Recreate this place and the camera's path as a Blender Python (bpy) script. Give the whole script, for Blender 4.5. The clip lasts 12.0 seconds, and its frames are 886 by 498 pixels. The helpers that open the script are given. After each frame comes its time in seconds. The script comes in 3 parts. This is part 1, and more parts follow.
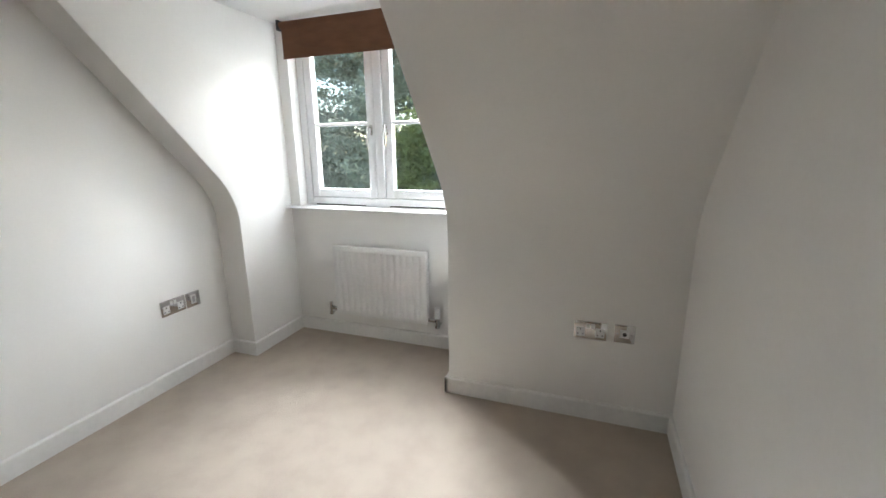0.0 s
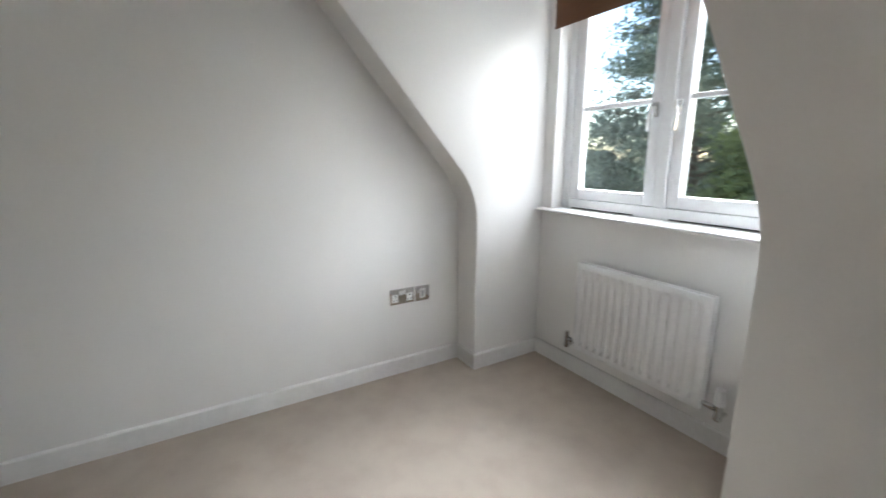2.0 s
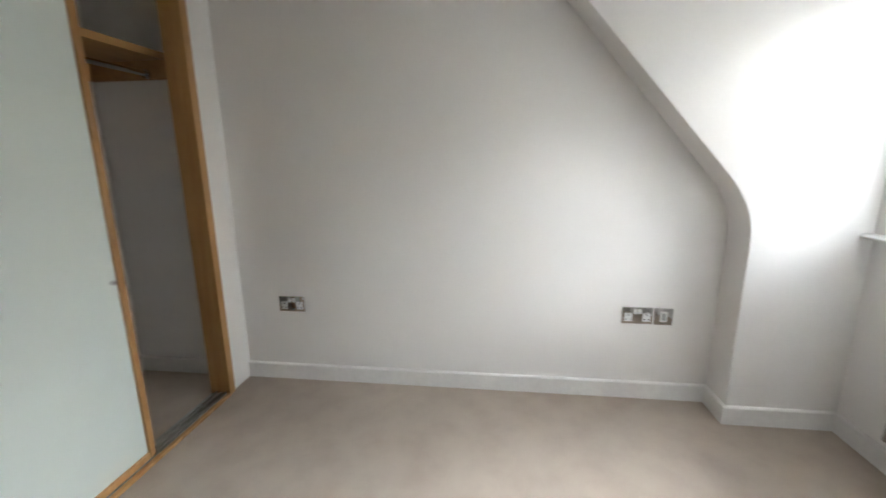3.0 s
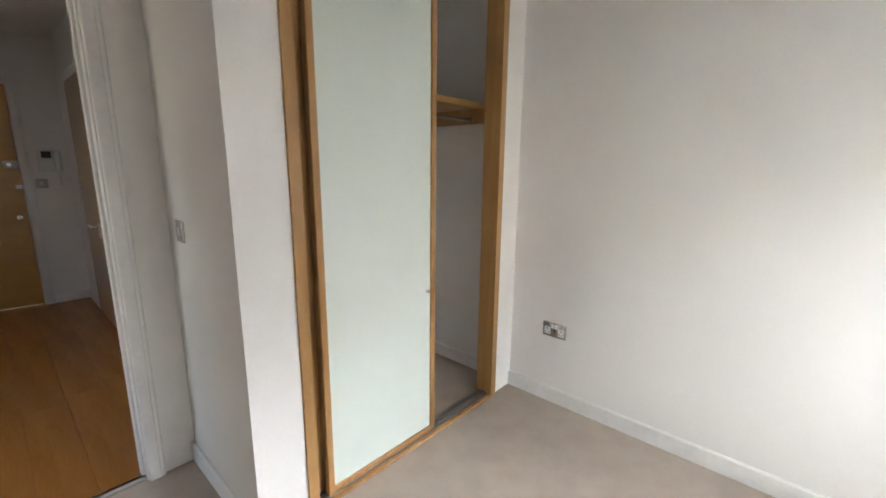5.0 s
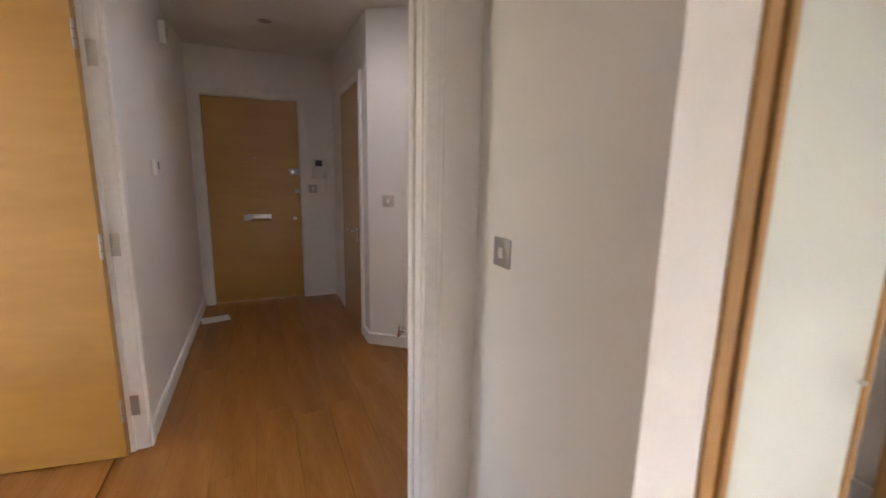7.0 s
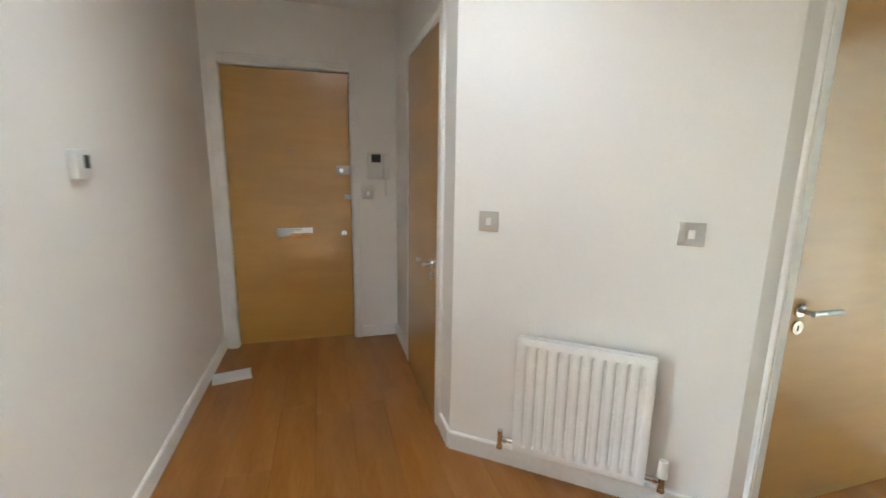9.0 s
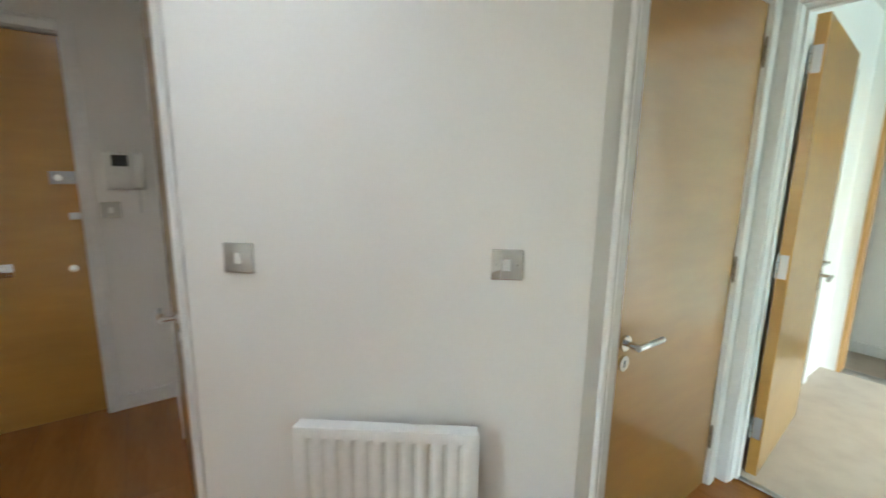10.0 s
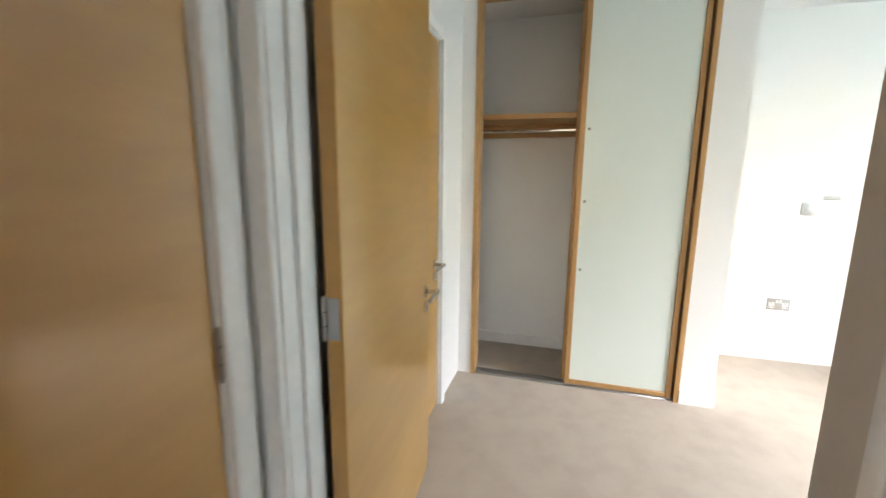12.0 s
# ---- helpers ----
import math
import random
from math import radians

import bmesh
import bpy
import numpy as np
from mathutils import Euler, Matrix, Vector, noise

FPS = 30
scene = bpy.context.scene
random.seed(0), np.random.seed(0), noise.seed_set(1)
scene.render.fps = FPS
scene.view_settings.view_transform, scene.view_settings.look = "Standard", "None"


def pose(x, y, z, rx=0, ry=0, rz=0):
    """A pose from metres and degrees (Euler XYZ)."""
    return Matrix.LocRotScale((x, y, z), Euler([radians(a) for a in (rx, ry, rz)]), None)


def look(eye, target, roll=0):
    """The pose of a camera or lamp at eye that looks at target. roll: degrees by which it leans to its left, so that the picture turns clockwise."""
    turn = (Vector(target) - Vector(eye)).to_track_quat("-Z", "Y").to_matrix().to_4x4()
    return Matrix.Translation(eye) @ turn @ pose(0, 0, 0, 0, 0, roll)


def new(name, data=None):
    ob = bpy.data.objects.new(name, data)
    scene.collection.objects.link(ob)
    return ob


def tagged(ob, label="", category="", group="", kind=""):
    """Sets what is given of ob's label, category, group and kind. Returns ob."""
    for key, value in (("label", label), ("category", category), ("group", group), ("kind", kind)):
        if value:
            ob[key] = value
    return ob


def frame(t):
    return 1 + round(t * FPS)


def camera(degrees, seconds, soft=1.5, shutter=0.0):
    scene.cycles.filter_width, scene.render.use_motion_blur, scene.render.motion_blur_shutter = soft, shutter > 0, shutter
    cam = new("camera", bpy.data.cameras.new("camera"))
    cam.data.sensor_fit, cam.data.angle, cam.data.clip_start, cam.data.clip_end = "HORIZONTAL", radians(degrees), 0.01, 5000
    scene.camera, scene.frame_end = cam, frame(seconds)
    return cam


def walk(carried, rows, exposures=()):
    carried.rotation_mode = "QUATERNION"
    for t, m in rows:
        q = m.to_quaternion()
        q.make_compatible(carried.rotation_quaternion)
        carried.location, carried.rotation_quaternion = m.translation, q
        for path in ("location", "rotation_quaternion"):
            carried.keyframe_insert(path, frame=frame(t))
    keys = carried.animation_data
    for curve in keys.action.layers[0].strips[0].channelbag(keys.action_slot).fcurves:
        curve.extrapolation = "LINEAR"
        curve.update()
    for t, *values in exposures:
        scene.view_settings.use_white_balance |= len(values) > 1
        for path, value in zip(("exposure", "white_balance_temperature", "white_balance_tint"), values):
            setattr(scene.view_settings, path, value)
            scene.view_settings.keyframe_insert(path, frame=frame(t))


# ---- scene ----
cam = camera(93.3, 12.0, shutter=0.3)
PATH = [
    (0, (2.149, -1.914, 1.286), (1.495, -0.085, 0.813), -0.7),
    (0.5, (2.119, -1.692, 1.267), (1.41, 0.119, 0.801), -0.6),
    (1, (2.078, -1.495, 1.23), (1.155, 0.219, 0.775), -0.5),
    (1.5, (2.078, -1.384, 1.222), (0.752, 0.044, 0.772), -0.8),
    (2, (1.993, -1.289, 1.186), (0.314, -0.289, 0.761), -0.1),
    (2.5, (2.033, -1.077, 1.242), (0.104, -0.796, 0.794), -1.3),
    (3, (2.07, -1.075, 1.228), (0.132, -1.32, 0.799), -0.6),
    (3.5, (2.099, -1.061, 1.228), (0.272, -1.764, 0.815), -0.2),
    (3.7, (2.101, -1.082, 1.245), (0.333, -1.917, 0.823), -0.4),
    (5.3, (2.145, -1.131, 1.411), (0.763, -2.522, 1.015), 0.8),
    (5.5, (2.176, -1.149, 1.416), (0.839, -2.585, 1.026), 0.8),
    (6, (2.244, -1.317, 1.42), (1.043, -2.869, 1.038), 0.9),
    (6.5, (2.277, -1.602, 1.407), (1.259, -3.283, 1.034), 1.0),
    (7, (2.27, -1.951, 1.342), (1.478, -3.753, 0.987), 1.0),
    (7.2, (2.252, -2.1, 1.328), (1.552, -3.94, 0.975), 0.9),
    (8.8, (2.139, -3.179, 1.35), (1.659, -5.083, 0.969), 1.0),
    (9, (2.079, -3.295, 1.353), (1.537, -5.183, 0.978), 0.9),
    (9.5, (1.86, -3.527, 1.352), (1.063, -5.327, 0.995), 1.1),
    (10, (1.609, -3.674, 1.379), (0.456, -5.27, 1.028), 0.9),
    (10.5, (1.279, -3.753, 1.377), (-0.179, -5.074, 1.018), 0.8),
    (11, (0.928, -3.798, 1.381), (-0.757, -4.812, 1.016), 0.8),
    (11.5, (0.576, -3.836, 1.37), (-1.248, -4.57, 1.004), 0.8),
    (12, (0.224, -3.726, 1.349), (-1.664, -4.287, 1.0), 0.5),
]
EXPOSURES = [(0.0, 2.85, 6400, 10), (1.0, 2.8, 6350, 11), (2.0, 2.6, 6250, 11), (2.5, 2.75, 6350, 11), (3.7, 3.15, 6450, 12), (5.5, 3.75, 6600, 14), (6.5, 3.95, 7100, 19), (7.2, 3.95, 7300, 22),
             (8.8, 5.1, 6800, 6), (9.5, 5.25, 6500, 3), (10.0, 4.8, 6450, 1), (10.5, 4.2, 7050, 7), (11.0, 4.45, 7000, 11), (11.5, 4.45, 7050, 18), (12.0, 4.15, 6850, 18)]
walk(cam, [(t, look(eye, target, roll)) for t, eye, target, roll in PATH], EXPOSURES)

# ---- world, sun, large lights ----
CEIL = 2.46
SUN_EL, SUN_AZ = 25.0, 34.0
world = bpy.data.worlds.new("sky")
scene.world = world
world.use_nodes = True
wn = world.node_tree
sky = wn.nodes.new("ShaderNodeTexSky")
sky.sky_type = "NISHITA"
sky.sun_disc = False
sky.sun_elevation, sky.sun_rotation = radians(SUN_EL), radians(SUN_AZ)
sky.air_density, sky.dust_density = 1.0, 0.6
wn.links.new(sky.outputs[0], wn.nodes["Background"].inputs[0])
wn.nodes["Background"].inputs[1].default_value = 0.11

sun = new("sun", bpy.data.lights.new("sun", "SUN"))
sun.data.energy, sun.data.angle, sun.data.color = 0.36, radians(24), (0.90, 0.96, 1.0)
az, el = radians(SUN_AZ), radians(SUN_EL)
sun.matrix_world = look((math.sin(az) * math.cos(el) * 30, math.cos(az) * math.cos(el) * 30, math.sin(el) * 30), (0, 0, 0))


def sky_light(name, eye, target, w, h, watts, tint):
    """Area lamp standing in for open sky at a window or at the added roof opening."""
    ob = new(name, bpy.data.lights.new(name, "AREA"))
    ob.data.shape, ob.data.size, ob.data.size_y = "RECTANGLE", w, h
    ob.data.energy, ob.data.color = watts, tint
    ob.matrix_world = look(eye, target)
    return ob


sky_light("sky_light_dormer", (-0.6, 2.8, 3.7), (1.1, -0.3, 0.9), 2.6, 1.8, 165, (0.90, 0.95, 1.0))
sky_light("sky_light_far_room", (-1.30, 0.14, 1.50), (-1.30, -1.0, 1.32), 0.74, 1.15, 2.1, (0.50, 0.86, 1.0))
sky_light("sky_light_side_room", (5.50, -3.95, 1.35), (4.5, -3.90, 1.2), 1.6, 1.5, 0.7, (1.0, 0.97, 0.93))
# added fill lamp above an invented, unseen roof opening, brightens the hall
sky_light("hall_fill_light", (1.89, -4.40, 2.80), (1.89, -4.40, 0.0), 0.50, 0.46, 0.42, (1.0, 0.98, 0.95))

# ---- materials ----


def material(name, base, rough=0.5, metal=0.0, second=None, scale=6.0, grain=60.0, bump=0.05, stretch=(1, 1, 1), per_object=0.0, coat=0.0, spread=0.5, coat_rough=0.15):
    """Principled surface with variation at two scales and fine relief."""
    m = bpy.data.materials.new(name)
    m.use_nodes = True
    nt = m.node_tree
    p = nt.nodes["Principled BSDF"]
    p.inputs["Roughness"].default_value = rough
    p.inputs["Metallic"].default_value = metal
    p.inputs["Coat Weight"].default_value = coat
    p.inputs["Coat Roughness"].default_value = coat_rough
    tc = nt.nodes.new("ShaderNodeTexCoord")
    mp = nt.nodes.new("ShaderNodeMapping")
    mp.inputs["Scale"].default_value = stretch
    nt.links.new(tc.outputs["Object"], mp.inputs["Vector"])
    n1 = nt.nodes.new("ShaderNodeTexNoise")
    n1.inputs["Scale"].default_value, n1.inputs["Detail"].default_value = scale, 5
    n2 = nt.nodes.new("ShaderNodeTexNoise")
    n2.inputs["Scale"].default_value, n2.inputs["Detail"].default_value = grain, 4
    nt.links.new(mp.outputs[0], n1.inputs["Vector"])
    nt.links.new(mp.outputs[0], n2.inputs["Vector"])
    add = nt.nodes.new("ShaderNodeMath")
    add.operation = "ADD"
    half = nt.nodes.new("ShaderNodeMath")
    half.operation = "MULTIPLY"
    half.inputs[1].default_value = spread
    nt.links.new(n2.outputs[0], half.inputs[0])
    nt.links.new(n1.outputs[0], add.inputs[0])
    nt.links.new(half.outputs[0], add.inputs[1])
    ramp = nt.nodes.new("ShaderNodeValToRGB")
    second = second or tuple(c * 0.9 for c in base)
    ramp.color_ramp.elements[0].position, ramp.color_ramp.elements[0].color = 0.30 + spread * 0.5, (*second, 1)
    ramp.color_ramp.elements[1].position, ramp.color_ramp.elements[1].color = 0.70 + spread * 0.5, (*base, 1)
    nt.links.new(add.outputs[0], ramp.inputs[0])
    colour = ramp.outputs[0]
    if per_object:
        info = nt.nodes.new("ShaderNodeObjectInfo")
        hsv = nt.nodes.new("ShaderNodeHueSaturation")
        rng = nt.nodes.new("ShaderNodeMapRange")
        rng.inputs["To Min"].default_value, rng.inputs["To Max"].default_value = 1 - per_object, 1 + per_object
        nt.links.new(info.outputs["Random"], rng.inputs["Value"])
        nt.links.new(rng.outputs[0], hsv.inputs["Value"])
        nt.links.new(colour, hsv.inputs["Color"])
        colour = hsv.outputs[0]
    nt.links.new(colour, p.inputs["Base Color"])
    if bump:
        b = nt.nodes.new("ShaderNodeBump")
        b.inputs["Strength"].default_value, b.inputs["Distance"].default_value = bump, 0.01
        nt.links.new(n2.outputs[0], b.inputs["Height"])
        nt.links.new(b.outputs[0], p.inputs["Normal"])
    return m


PAINT = material("wall_paint", (0.88, 0.865, 0.84), 0.55, second=(0.85, 0.835, 0.81), scale=1.5, grain=90, bump=0.05)
CEIL_PAINT = material("ceiling_paint", (0.86, 0.85, 0.83), 0.7, scale=2, grain=90, bump=0.04)
GLOSS = material("satin_white_woodwork", (0.90, 0.89, 0.87), 0.45, scale=3, grain=40, bump=0.02)
CARPET = material("beige_carpet", (0.56, 0.475, 0.39), 0.97, second=(0.495, 0.41, 0.335), scale=7.0, grain=260, bump=0.8, spread=0.8)
VENEER = material("maple_veneer", (0.58, 0.315, 0.068), 0.34, second=(0.465, 0.237, 0.046), scale=1.3, grain=9, bump=0.006, stretch=(0.5, 0.5, 2.6), coat=1.0, spread=0.35)
FRAME_WOOD = material("oak_foil_frame", (0.50, 0.29, 0.118), 0.42, second=(0.41, 0.21, 0.068), scale=3, grain=30, bump=0.03, stretch=(9, 9, 0.6))
SHELF_WOOD = material("oak_foil_shelf", (0.53, 0.31, 0.12), 0.45, second=(0.44, 0.24, 0.085), scale=3, grain=30, bump=0.03, stretch=(0.6, 9, 9))
PLANK_WOOD = material("oak_floor_board", (0.39, 0.162, 0.037), 0.25, second=(0.30, 0.117, 0.024), scale=2.0, grain=18, bump=0.01, stretch=(6, 0.6, 1), per_object=0.06, coat=0.2)
PANEL_GLASS = material("pale_green_backed_glass", (0.76, 0.83, 0.775), 0.14, second=(0.74, 0.81, 0.755), scale=1, grain=5, bump=0.0, coat=1.0, coat_rough=0.05)
CHROME = material("polished_chrome", (0.68, 0.67, 0.66), 0.05, 1.0, scale=8, grain=120, bump=0.01)
SATIN_STEEL = material("brushed_steel", (0.48, 0.47, 0.455), 0.32, 1.0, scale=8, grain=200, bump=0.03, stretch=(1, 8, 1))
DARK_STEEL = material("dulled_hinge_steel", (0.32, 0.27, 0.22), 0.35, 1.0, scale=20, grain=120, bump=0.05)
RAD_WHITE = material("radiator_enamel", (0.89, 0.885, 0.875), 0.28, scale=4, grain=60, bump=0.01)
PLASTIC = material("white_plastic", (0.80, 0.80, 0.78), 0.35, scale=5, grain=80, bump=0.01)
BLACK = material("black_plastic", (0.025, 0.025, 0.027), 0.4, scale=5, grain=80, bump=0.01)
GREY_PLASTIC = material("grey_plastic", (0.45, 0.45, 0.44), 0.4, scale=5, grain=80, bump=0.01)
UPVC = material("white_window_plastic", (0.90, 0.905, 0.91), 0.25, scale=3, grain=50, bump=0.01)
BLIND_CLOTH = material("brown_blind_cloth", (0.17, 0.075, 0.035), 0.85, second=(0.12, 0.05, 0.022), scale=8, grain=260, bump=0.4, stretch=(1, 1, 3))
BARK = material("bark", (0.13, 0.095, 0.065), 0.9, second=(0.07, 0.05, 0.035), scale=4, grain=22, bump=0.6, stretch=(3, 3, 0.7))
LEAF = material("leaf_green", (0.22, 0.25, 0.18), 0.5, second=(0.12, 0.15, 0.105), scale=0.9, grain=6, bump=0.0)
LEAF_LIGHT = material("leaf_yellow_green", (0.27, 0.31, 0.11), 0.5, second=(0.14, 0.18, 0.065), scale=0.9, grain=6, bump=0.0)
for leaf_mat in (LEAF, LEAF_LIGHT):
    lt_nodes = leaf_mat.node_tree
    lp_node, out_node = lt_nodes.nodes["Principled BSDF"], lt_nodes.nodes["Material Output"]
    through_leaf = lt_nodes.nodes.new("ShaderNodeBsdfTranslucent")
    leaf_mix = lt_nodes.nodes.new("ShaderNodeMixShader")
    leaf_mix.inputs[0].default_value = 0.5
    lt_nodes.links.new(lp_node.inputs["Base Color"].links[0].from_socket, through_leaf.inputs["Color"])
    lt_nodes.links.new(lp_node.outputs[0], leaf_mix.inputs[1])
    lt_nodes.links.new(through_leaf.outputs[0], leaf_mix.inputs[2])
    lt_nodes.links.new(leaf_mix.outputs[0], out_node.inputs["Surface"])
GRASS = material("lawn", (0.09, 0.13, 0.04), 0.9, second=(0.06, 0.09, 0.03), scale=0.3, grain=4, bump=0.3)
PAPER = material("paper", (0.78, 0.76, 0.72), 0.6, scale=6, grain=60, bump=0.02)

GLASS = bpy.data.materials.new("window_glass")
GLASS.use_nodes = True
gp = GLASS.node_tree.nodes["Principled BSDF"]
gp.inputs["Transmission Weight"].default_value, gp.inputs["Roughness"].default_value, gp.inputs["IOR"].default_value = 1.0, 0.0, 1.45
gp.inputs["Base Color"].default_value = (0.97, 0.985, 0.98, 1)

# ---- helpers for shapes ----


def box(bm, x0, x1, y0, y1, z0, z1, bevel=0.0, seg=1):
    r = bmesh.ops.create_cube(bm, size=1.0)
    for v in r["verts"]:
        v.co = Vector(((x0 + x1) / 2 + v.co.x * (x1 - x0), (y0 + y1) / 2 + v.co.y * (y1 - y0), (z0 + z1) / 2 + v.co.z * (z1 - z0)))
    if bevel:
        edges = list({e for v in r["verts"] for e in v.link_edges})
        bmesh.ops.bevel(bm, geom=edges, offset=bevel, segments=seg, profile=0.5, affect="EDGES")
    return bm


def rod(bm, a, b, radius, seg=16, radius2=None):
    a, b = Vector(a), Vector(b)
    turn = (b - a).to_track_quat("Z", "Y").to_matrix().to_4x4()
    bmesh.ops.create_cone(bm, cap_ends=True, segments=seg, radius1=radius, radius2=radius if radius2 is None else radius2,
                          depth=(b - a).length, matrix=Matrix.Translation((a + b) / 2) @ turn)
    return bm


def prism(bm, outline, axis, lo, hi, bevel=0.0, seg=2):
    """Extrudes an outline of (u, v) along axis: x takes (y, z), y takes (x, z), z takes (x, y)."""
    def place(u, v, w):
        return {"x": (w, u, v), "y": (u, w, v), "z": (u, v, w)}[axis]
    low = [bm.verts.new(place(u, v, lo)) for u, v in outline]
    high = [bm.verts.new(place(u, v, hi)) for u, v in outline]
    n = len(outline)
    faces = [bm.faces.new(low), bm.faces.new(high)]
    for i in range(n):
        faces.append(bm.faces.new((low[i], low[(i + 1) % n], high[(i + 1) % n], high[i])))
    bmesh.ops.recalc_face_normals(bm, faces=faces)
    if bevel:
        edges = [e for e in faces[0].edges] + [e for e in faces[1].edges]
        bmesh.ops.bevel(bm, geom=edges, offset=bevel, segments=seg, profile=0.5, affect="EDGES")
    return bm


def mesh_of(name, bm, mat, smooth=True):
    me = bpy.data.meshes.new(name)
    bm.to_mesh(me)
    bm.free()
    me.materials.append(mat)
    if smooth:
        me.polygons.foreach_set("use_smooth", [True] * len(me.polygons))
        me.set_sharp_from_angle(angle=radians(38))
    return me


def part(name, bm, mat, parent=None, label=""):
    ob = new(name, mesh_of(name, bm, mat))
    ob.parent = parent
    return tagged(ob, label)


def setting(name, bm, mat, label, category):
    return tagged(part(name, bm, mat), label, category, "", "structure")


def thing(name, m, label, category, group="", kind=""):
    ob = new(name)
    ob.empty_display_size = 0.1
    ob.matrix_world = m
    return tagged(ob, label, category, group, kind)


def B():
    return bmesh.new()


# ---- large structure: floors ----
setting("floor_bedroom", box(B(), -0.10, 3.15, -3.22, 0.62, -0.20, 0.0), CARPET, "beige cut-pile carpet over the bedroom floor, walked-on nap", "carpet")
setting("floor_far_bedroom", box(B(), -3.45, -0.56, -4.52, 0.20, -0.20, 0.0), CARPET, "pale beige carpet over the far bedroom floor", "carpet")
floor_hall = setting("floor_hall", box(B(), -0.56, 2.96, -6.70, -3.22, -0.20, -0.012), PLANK_WOOD, "orange oak boarded hall floor with a satin finish", "wooden floor")

# ---- large structure: the roof side of the bedroom ----
KNEE, RISE = 1.01, 1.13


def roof_profile():
    """Knee wall, rounded bend and slope up to the ceiling, as (y, z)."""
    top = -(CEIL - KNEE) / RISE
    pts = [(0.0, 0.0), (0.0, 0.86)]
    for i in range(1, 8):
        s = i / 8
        a, b, c = Vector((0.0, 0.86)), Vector((0.0, KNEE)), Vector((-0.125, KNEE + 0.125 * RISE))
        p = a * (1 - s) ** 2 + b * 2 * s * (1 - s) + c * s ** 2
        pts.append((p.x, p.y))
    return pts + [(-0.125, KNEE + 0.125 * RISE), (top, CEIL), (0.62, CEIL), (0.62, 0.0)]


setting("wall_knee_1", prism(B(), roof_profile(), "x", -0.10, 0.182, 0.012), PAINT, "narrow white painted knee wall with a sloping roof side, bend rounded", "wall")
setting("wall_knee_2", prism(B(), roof_profile(), "x", 1.486, 2.80, 0.012), PAINT, "white painted knee wall bending into the sloping ceiling", "wall")
DORM_TOP = 2.055
setting("ceiling_dormer", prism(B(), [(-(DORM_TOP - KNEE) / RISE, DORM_TOP), (-(CEIL - KNEE) / RISE, CEIL), (0.62, CEIL), (0.62, DORM_TOP)], "x", 0.182, 1.486),
        CEIL_PAINT, "white flat dormer ceiling", "ceiling")
bm = B()
box(bm, 0.182, 1.486, 0.467, 0.70, 0.0, 0.89)
box(bm, 0.182, 0.258, 0.467, 0.70, 0.89, DORM_TOP)
box(bm, 1.436, 1.486, 0.467, 0.70, 0.89, DORM_TOP)
setting("wall_dormer", bm, PAINT, "white painted wall under the dormer window", "wall")

# ---- large structure: walls ----
setting("wall_left", box(B(), -0.10, 0.0, -3.16, 0.0, 0.0, CEIL), PAINT, "plain white painted wall with a soft sheen", "wall")
bm = B()
box(bm, 2.562, 3.15, -1.60, 0.0, 0.0, CEIL)
box(bm, 3.05, 3.15, -3.28, -1.60, 0.0, CEIL)
setting("wall_right", bm, PAINT, "plain white painted wall", "wall")
# wall between bedroom and hall, with its doorway
DA0, DA1, DOOR_H = 1.790, 3.05, 2.055
bm = B()
box(bm, -0.48, DA0, -3.28, -3.16, 0.0, CEIL)
box(bm, DA0, DA1, -3.28, -3.16, DOOR_H, CEIL)
setting("wall_hall_north", bm, PAINT, "white painted wall with a doorway between bedroom and hall", "wall")
bm = B()
box(bm, 2.83, 2.93, -6.70, -4.225, 0.0, CEIL)
box(bm, 2.83, 2.93, -4.225, -3.28, 2.055, CEIL)
setting("wall_hall_east", bm, PAINT, "long white painted hall wall", "wall")
bm = B()
box(bm, 1.40, 1.845, -6.70, -6.58, 0.0, CEIL)
box(bm, 2.755, 2.84, -6.70, -6.58, 0.0, CEIL)
box(bm, 1.845, 2.755, -6.70, -6.58, 2.055, CEIL)
setting("wall_entrance", bm, PAINT, "white painted wall round the entrance door", "wall")
CU0, CU1 = -6.065, -5.285
bm = B()
box(bm, 1.40, 1.52, -6.58, CU0, 0.0, CEIL)
box(bm, 1.40, 1.52, CU1, -5.07, 0.0, CEIL)
box(bm, 1.40, 1.52, CU0, CU1, 2.055, CEIL)
setting("wall_cupboard", bm, PAINT, "white painted wall with a cupboard doorway", "wall")
setting("wall_diagonal", prism(B(), [(1.52, -5.07), (0.615, -4.345), (0.54, -4.465), (1.40, -5.16)], "z", 0.0, CEIL), PAINT,
        "slanting white painted hall wall", "wall")
BA0, BA1 = -0.395, 0.495
bm = B()
box(bm, BA1, 0.615, -4.465, -4.345, 0.0, CEIL)
box(bm, -0.62, BA0, -4.465, -4.345, 0.0, CEIL)
box(bm, BA0, BA1, -4.465, -4.345, 2.055, CEIL)
setting("wall_bathroom", bm, PAINT, "white painted wall round a bathroom door", "wall")
DB0, DB1 = -4.305, -3.215
bm = B()
box(bm, -0.60, -0.48, -4.345, DB0, 0.0, CEIL)
box(bm, -0.60, -0.48, DB1, 0.20, 0.0, CEIL)
box(bm, -0.60, -0.48, DB0, DB1, 2.055, CEIL)
setting("wall_far_bedroom_door", bm, PAINT, "white painted wall with the doorway of the far bedroom", "wall")
setting("wall_hall_north_projection", box(B(), -0.018, 0.86, -3.59, -3.28, 0.0, CEIL, 0.004), PAINT, "white painted projecting wall in the hall", "wall")
